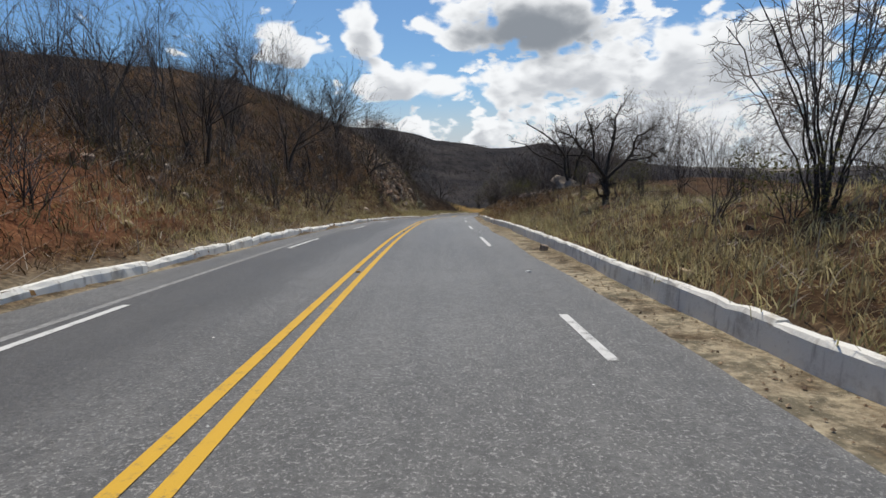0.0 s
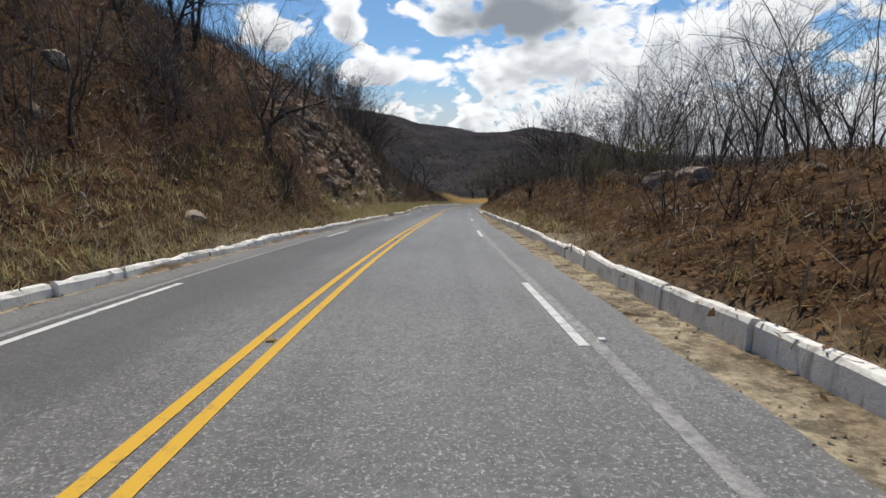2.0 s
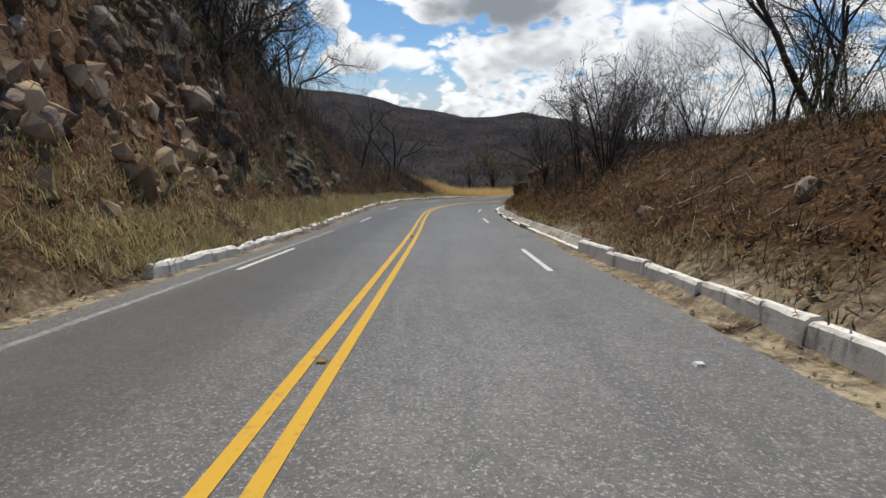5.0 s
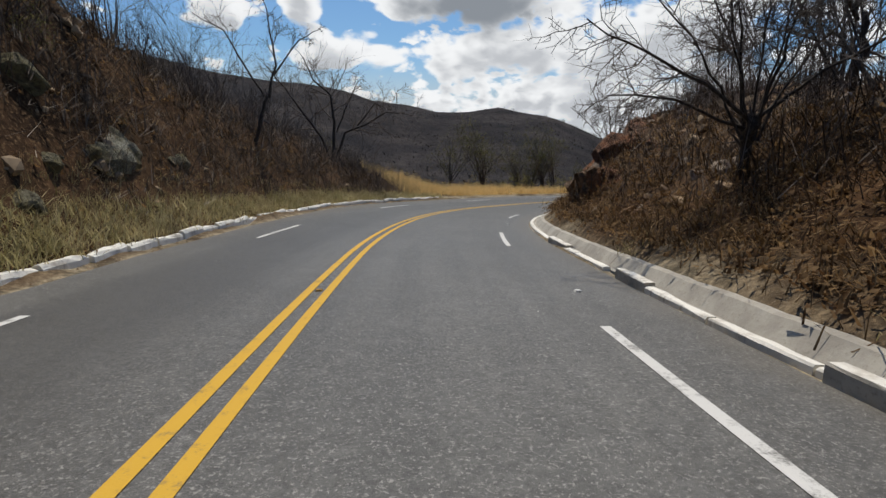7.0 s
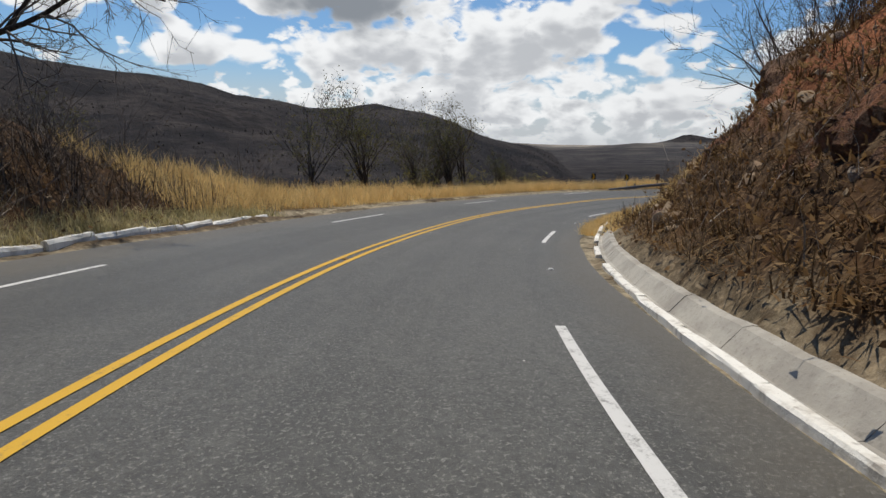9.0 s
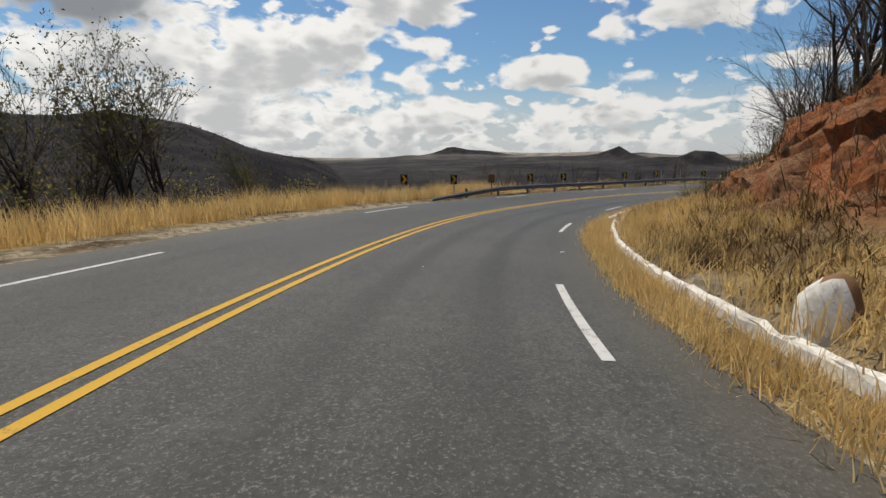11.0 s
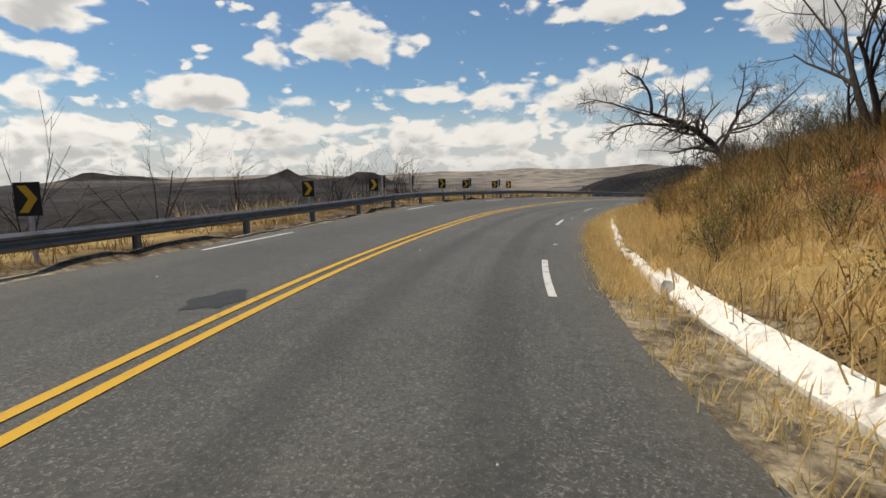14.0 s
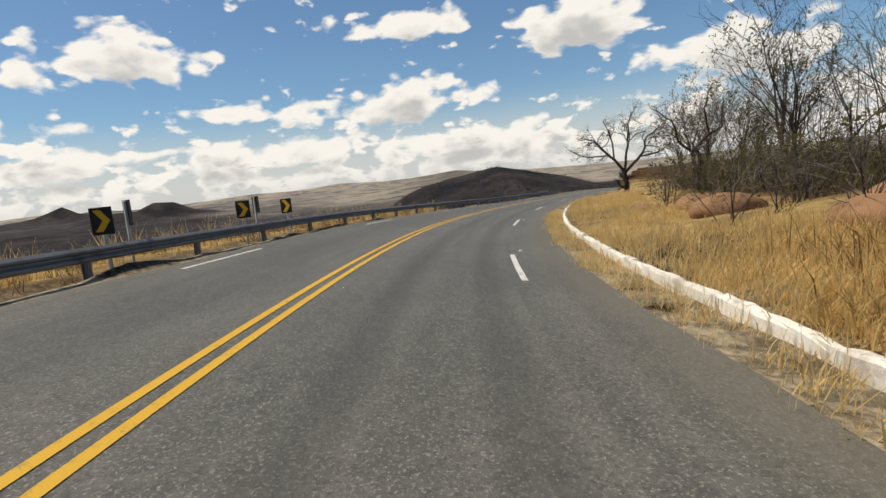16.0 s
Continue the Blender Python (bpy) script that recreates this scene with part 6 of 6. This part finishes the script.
lone(UMBRELLA_TREE, 110.0, -10.8, 1.35, 0.2, "dark leafless tree with crooked limbs above the outer bank")
lone(UMBRELLA_TREE, 98.6, -8.2, 1.15, 0.6, "dark leafless tree with crooked limbs above the outer bank")
lone(LOW_FAN, 106.5, -9.8, 1.3, 0.0, "leafless tree with fanned stems on the rock cut")
lone(fine[1], 103.5, -9.6, 1.1, 2.4, "dark leafless tree with spreading limbs on the rock cut")
lone(spreading[2], 98.5, -8.8, 0.9, 0.6, "dark leafless tree with spreading limbs on the rock cut")
lone(SLANT_TREE, 61.2, -7.9, 1.05, -0.03, "dark slanting leafless tree on the leaf-covered slope")
lone(forked[0], 47.0, -8.0, 0.6, 5.2, "dark leafless tree on the leaf-covered slope")
lone(LEANING_TREE, 221.2, 11.7, 1.0, radians(-82), "leaning leafless tree reaching out over the bank")
lone(UMBRELLA_TREE, 264.0, 9.6, 1.6, radians(-95), "leafless tree with crooked limbs behind boulders")
lone(CROOKED_TREE, 252.6, 13.5, 1.25, radians(-95), "leafless tree with crooked limbs behind boulders")
lone(forked[2], 246.6, 16.8, 1.35, 1.4, "tall leafless tree behind boulders")
lone(forked[1], 150.0, 11.5, 0.8, 0.2, "leafless tree above the red earth bank")
lone(spreading[0], 160.0, 13.0, 0.75, 4.4, "leafless tree above the red earth bank")


# ------------------------------------------------------------------ grass, scrub and leaf litter
def blades(name, places, per, high, wide, spread, mat, label, category, seed, bend=0.25, base=0.12):
    """Thin pointed blades, two triangles each, in tufts at the places."""
    r = np.random.default_rng(seed)
    n = len(places)
    root = np.repeat(places[:, :3], per, axis=0) + np.column_stack([r.normal(0, base, n * per), r.normal(0, base, n * per), np.full(n * per, -0.03)])
    size = np.repeat(r.uniform(0.6, 1.25, n), per) * r.uniform(high[0], high[1], n * per)
    t = r.uniform(0, 6.2832, n * per)
    out = np.abs(r.normal(0, spread, n * per))
    d = np.column_stack([np.cos(t) * out, np.sin(t) * out, np.ones(n * per)])
    d /= np.linalg.norm(d, axis=1)[:, None]
    w_ = np.column_stack([-np.sin(t + 0.7), np.cos(t + 0.7), np.zeros(n * per)]) * (wide * r.uniform(0.6, 1.3, n * per))[:, None]
    mid = root + d * (size * 0.55)[:, None]
    tip = root + d * size[:, None] + np.column_stack([np.cos(t), np.sin(t), -0.35 * np.ones(n * per)]) * (size * bend * r.random(n * per))[:, None]
    v = np.stack([root - w_, root + w_, mid + w_ * 0.7, mid - w_ * 0.7, tip], 1).reshape(-1, 3)
    i = np.arange(n * per)[:, None] * 5
    me = bpy.data.meshes.new(name)
    nv, nf = len(v), n * per
    loops = np.concatenate([i + [0, 1, 2, 3], i + [3, 2, 4]], 1).ravel()
    me.vertices.add(nv)
    me.vertices.foreach_set("co", v.astype(np.float32).ravel())
    me.loops.add(len(loops))
    me.loops.foreach_set("vertex_index", loops.astype(np.int32))
    me.polygons.add(nf * 2)
    starts = (np.arange(nf)[:, None] * 7 + [0, 4]).ravel()
    me.polygons.foreach_set("loop_start", starts.astype(np.int32))
    me.materials.append(mat)
    me.update(calc_edges=True)
    me.validate()
    return tagged(put(name, me), label, category, kind="stuff")


def field(n, s0, s1, e0, e1, right, seed, patch=0.0, size=4.0):
    r = np.random.default_rng(seed)
    p = scatter(n, s0, s1, e0, e1, right, r)
    return p[waves(p[:, 0], p[:, 1], size, seed) > patch] if patch > -1 else p


def verge(n, s0, s1, seed):
    """Places on the dirt strip between asphalt and kerb."""
    r = np.random.default_rng(seed)
    s = r.uniform(s0, s1, n)
    lo, hi = np.interp(s, S, EDGE_R) + 0.02, np.interp(s, S, R_KERB) + 0.0
    p = at(s, lo + (hi - lo) * r.random(n))
    p[:, 2] -= 0.02
    return p


both_sides = lambda *a: np.concatenate(a)
blades("dry_grass", both_sides(field(2500, 139, 190, 1.0, 6.5, False, 53, -0.4), field(700, 184, 262, 0.9, 6, False, 54, 0.1)),
       12, (0.45, 1.1), 0.010, 0.42, MAT["straw"], "tall golden dry grass along the road's edge", "grass", 55)
blades("dry_grass", both_sides(field(3000, 142, 205, 0.25, 3.4, True, 51, -0.3), field(260, 150, 205, 3.4, 5.0, True, 85, 0.1), field(1300, 202, 226, 0.3, 4.0, True, 89, -0.4), field(1700, 220, 262, 0.3, 4.6, True, 86, -0.35)),
       12, (0.16, 0.52), 0.009, 0.55, MAT["straw"], "short golden dry grass behind the kerb", "grass", 107)
blades("mixed_grass", both_sides(field(1500, 142, 226, 0.4, 4.5, True, 108, -0.1), field(500, 139, 180, 1.5, 8, False, 109, -0.1), field(1600, 176, 262, 0.5, 9, False, 111, -0.4)),
       9, (0.2, 0.6), 0.009, 0.8, MAT["rusty"], "rust-brown weeds among the dry grass", "grass", 110)
blades("verge_grass", both_sides(verge(700, 143, 172, 83), verge(1100, 143, 172, 126), verge(300, 172, 194, 131), verge(650, 196, 214, 136), field(520, 197.2, 204.0, -0.35, 0.35, True, 137, -2)[:, :3], field(900, 214.5, 236, -0.5, 0.5, True, 138, -0.3)[:, :3], field(160, 204, 214, 0.1, 0.6, True, 139, -2)[:, :3], verge(900, 194, 250, 132)), 11, (0.10, 0.38), 0.007, 0.55, MAT["straw"], "golden dry grass between asphalt and kerb", "grass", 84)
blades("verge_straw", both_sides(field(3000, 64, 98, 0.1, 2.4, False, 116, -0.45), field(2400, 98, 142, 0.1, 1.5, False, 128, -0.5), field(300, 50, 112, 0.1, 1.0, True, 117, 0.0), field(1700, 12, 62, 0.15, 3.4, False, 118, -0.15), field(1900, -4, 34, 0.25, 8, True, 119, -0.35)),
       9, (0.12, 0.50), 0.010, 0.8, MAT["verge"], "olive and straw-coloured grass along the kerb", "grass", 120, 0.4)
blades("roadside_grass", both_sides(field(900, -5, 42, 0.1, 3.0, True, 56, 0.0), field(260, 42, 110, 0.1, 1.0, True, 133, 0.0), field(1800, -5, 40, 0.6, 9, True, 106, -0.1), field(1100, 50, 96, 0.1, 2.6, False, 57, -0.3), field(1300, 94, 136, 0.1, 2.0, False, 129, -0.35), field(1100, 0, 55, 0.1, 2.6, False, 58, 0.0)),
       9, (0.15, 0.5), 0.009, 0.8, MAT["pale"], "faded brown and straw roadside grass", "grass", 59, 0.4)
blades("brown_scrub", both_sides(field(1300, -6, 60, 0.6, 6, False, 60, -2), field(350, 94, 142, 2.4, 6, False, 61, -2), field(740, 24, 112, 0.5, 7, True, 62, -2), field(500, 104, 148, 1.0, 4.5, True, 135, -2), field(450, 148, 225, 0.8, 6, True, 63, -0.1)),
       8, (0.15, 0.6), 0.010, 1.2, MAT["brown"], "tangled brown twigs and dead undergrowth", "scrub", 64, 0.5, 0.2)
blades("rusty_scrub", both_sides(field(1300, 198, 224, 1.6, 9, True, 87, -0.4)),
       16, (0.3, 1.0), 0.010, 0.8, MAT["rusty"], "rust-brown and olive dry scrub on the bank", "scrub", 88, 0.4, 0.25)
blades("dark_brush", both_sides(field(2300, -12, 68, 2.6, 18, False, 90, -2), field(600, 68, 104, 6.0, 16, False, 91, -2), field(200, 54, 104, 1.8, 5, False, 97, 0.1), field(700, 112, 140, 1.5, 5, False, 92, -2), field(700, 98, 140, 4.4, 8, False, 144, -2), field(420, 92, 114, 2.4, 5.0, False, 145, -2), field(500, 98, 138, 7, 14, False, 130, -2), field(260, 40, 112, 6, 14, True, 93, -2), field(500, 100, 126, 3.0, 12, True, 94, -2), field(150, 96, 118, 2.2, 4.5, True, 141, -2), field(380, 82, 106, 3.8, 8.5, False, 146, -2), field(450, 126, 150, 5.0, 12, True, 127, -2)),
       10, (0.4, 1.4), 0.012, 1.3, MAT["brush"], "dense dark leafless brush on the banks", "brush", 95, 0.35, 0.4)
blades("low_brush", both_sides(field(900, 28, 112, 1.0, 9, True, 102, -0.5), field(950, 100, 150, 0.95, 5.5, True, 103, -0.7), field(260, 148, 168, 0.7, 4.0, True, 134, -0.4), field(200, 112, 140, 2.4, 6, False, 104, -2), field(640, -6, 68, 1.0, 9, False, 124, -0.5)),
       24, (0.14, 0.46), 0.012, 1.3, MAT["tangle"], "low tussocks of brown brush and dead twigs", "brush", 105, 0.5, 0.17)
blades("olive_brush", both_sides(field(260, -8, 96, 2.0, 14, False, 98, -2), field(300, 148, 222, 3.4, 9, True, 99, -2), field(700, 205, 285, 8, 18, True, 100, -2), field(400, 138, 200, 6, 24, False, 101, -2)),
       24, (0.4, 1.4), 0.012, 0.9, MAT["moss"], "dull olive half-dry brush on the banks", "brush", 96, 0.4, 0.4)
blades("dead_leaves", both_sides(field(620, 100, 150, 0.95, 4.5, True, 112, -0.6), field(900, 26, 106, 0.5, 7, True, 113, -0.4), field(160, 112, 140, 0.8, 4, False, 114, -0.2), field(800, -6, 68, 0.5, 8, False, 125, -0.5)),
       20, (0.07, 0.24), 0.030, 2.2, MAT["litter"], "dead brown leaves clinging to low tussocks", "brush", 115, 0.5, 0.16)
blades("short_litter", both_sides(field(1500, 92, 150, 0.95, 2.8, True, 121, -2), field(700, 28, 92, 0.3, 2.4, True, 122, -2)),
       10, (0.06, 0.20), 0.014, 3.2, MAT["litter"], "short dead stalks and leaves on the foot of the bank", "scrub", 123, 0.5, 0.25)
blades("thicket", both_sides(field(2300, -15, 138, 7, 50, False, 65, -2), field(1000, 40, 112, 9, 40, True, 66, -2), field(800, 112, 290, 12, 40, True, 67, -2), field(1100, 142, 290, 8, 60, False, 68, -2)),
       6, (0.8, 2.4), 0.013, 0.8, MAT["twig"], "grey-brown leafless thicket on the slopes", "thicket", 69, 0.25, 0.6)
blades("dead_sticks", both_sides(field(1700, -6, 60, 0.4, 8, False, 74, -2), field(700, 60, 138, 1.0, 6, False, 78, -2), field(1750, 2, 97, 1.1, 8, True, 75, -2), field(420, 118, 145, 1.1, 8, True, 140, -2), field(500, 150, 222, 1, 8, True, 76, -2)),
       4, (0.25, 1.0), 0.010, 3.2, MAT["stick"], "pale dead sticks lying on the bank", "sticks", 77, 0.15, 0.3)
blades("leaf_litter", both_sides(field(2500, 26, 90, 0.25, 6, True, 70, -2), field(3600, 90, 146, 0.85, 5, True, 69, -2), field(4400, -6, 138, 0.0, 6, False, 71, -2), field(1000, 165, 225, 2, 8, True, 72, -2)),
       3, (0.05, 0.17), 0.040, 2.5, MAT["litter"], "curled dry brown leaves on the ground", "leaf litter", 73, 0.6, 0.3)


def far_woods(n, seed):
    r = np.random.default_rng(seed)
    rho = 90 + 640 * r.random(n) ** 0.8
    az = radians(1) * r.uniform(-130, 75, n)
    x, y = EYE0[0] - np.sin(az) * rho, EYE0[1] + np.cos(az) * rho
    z, kinds, s, u, e = ground(x, y)
    ok = np.abs(u) > 42
    return np.column_stack([x, y, z])[ok]


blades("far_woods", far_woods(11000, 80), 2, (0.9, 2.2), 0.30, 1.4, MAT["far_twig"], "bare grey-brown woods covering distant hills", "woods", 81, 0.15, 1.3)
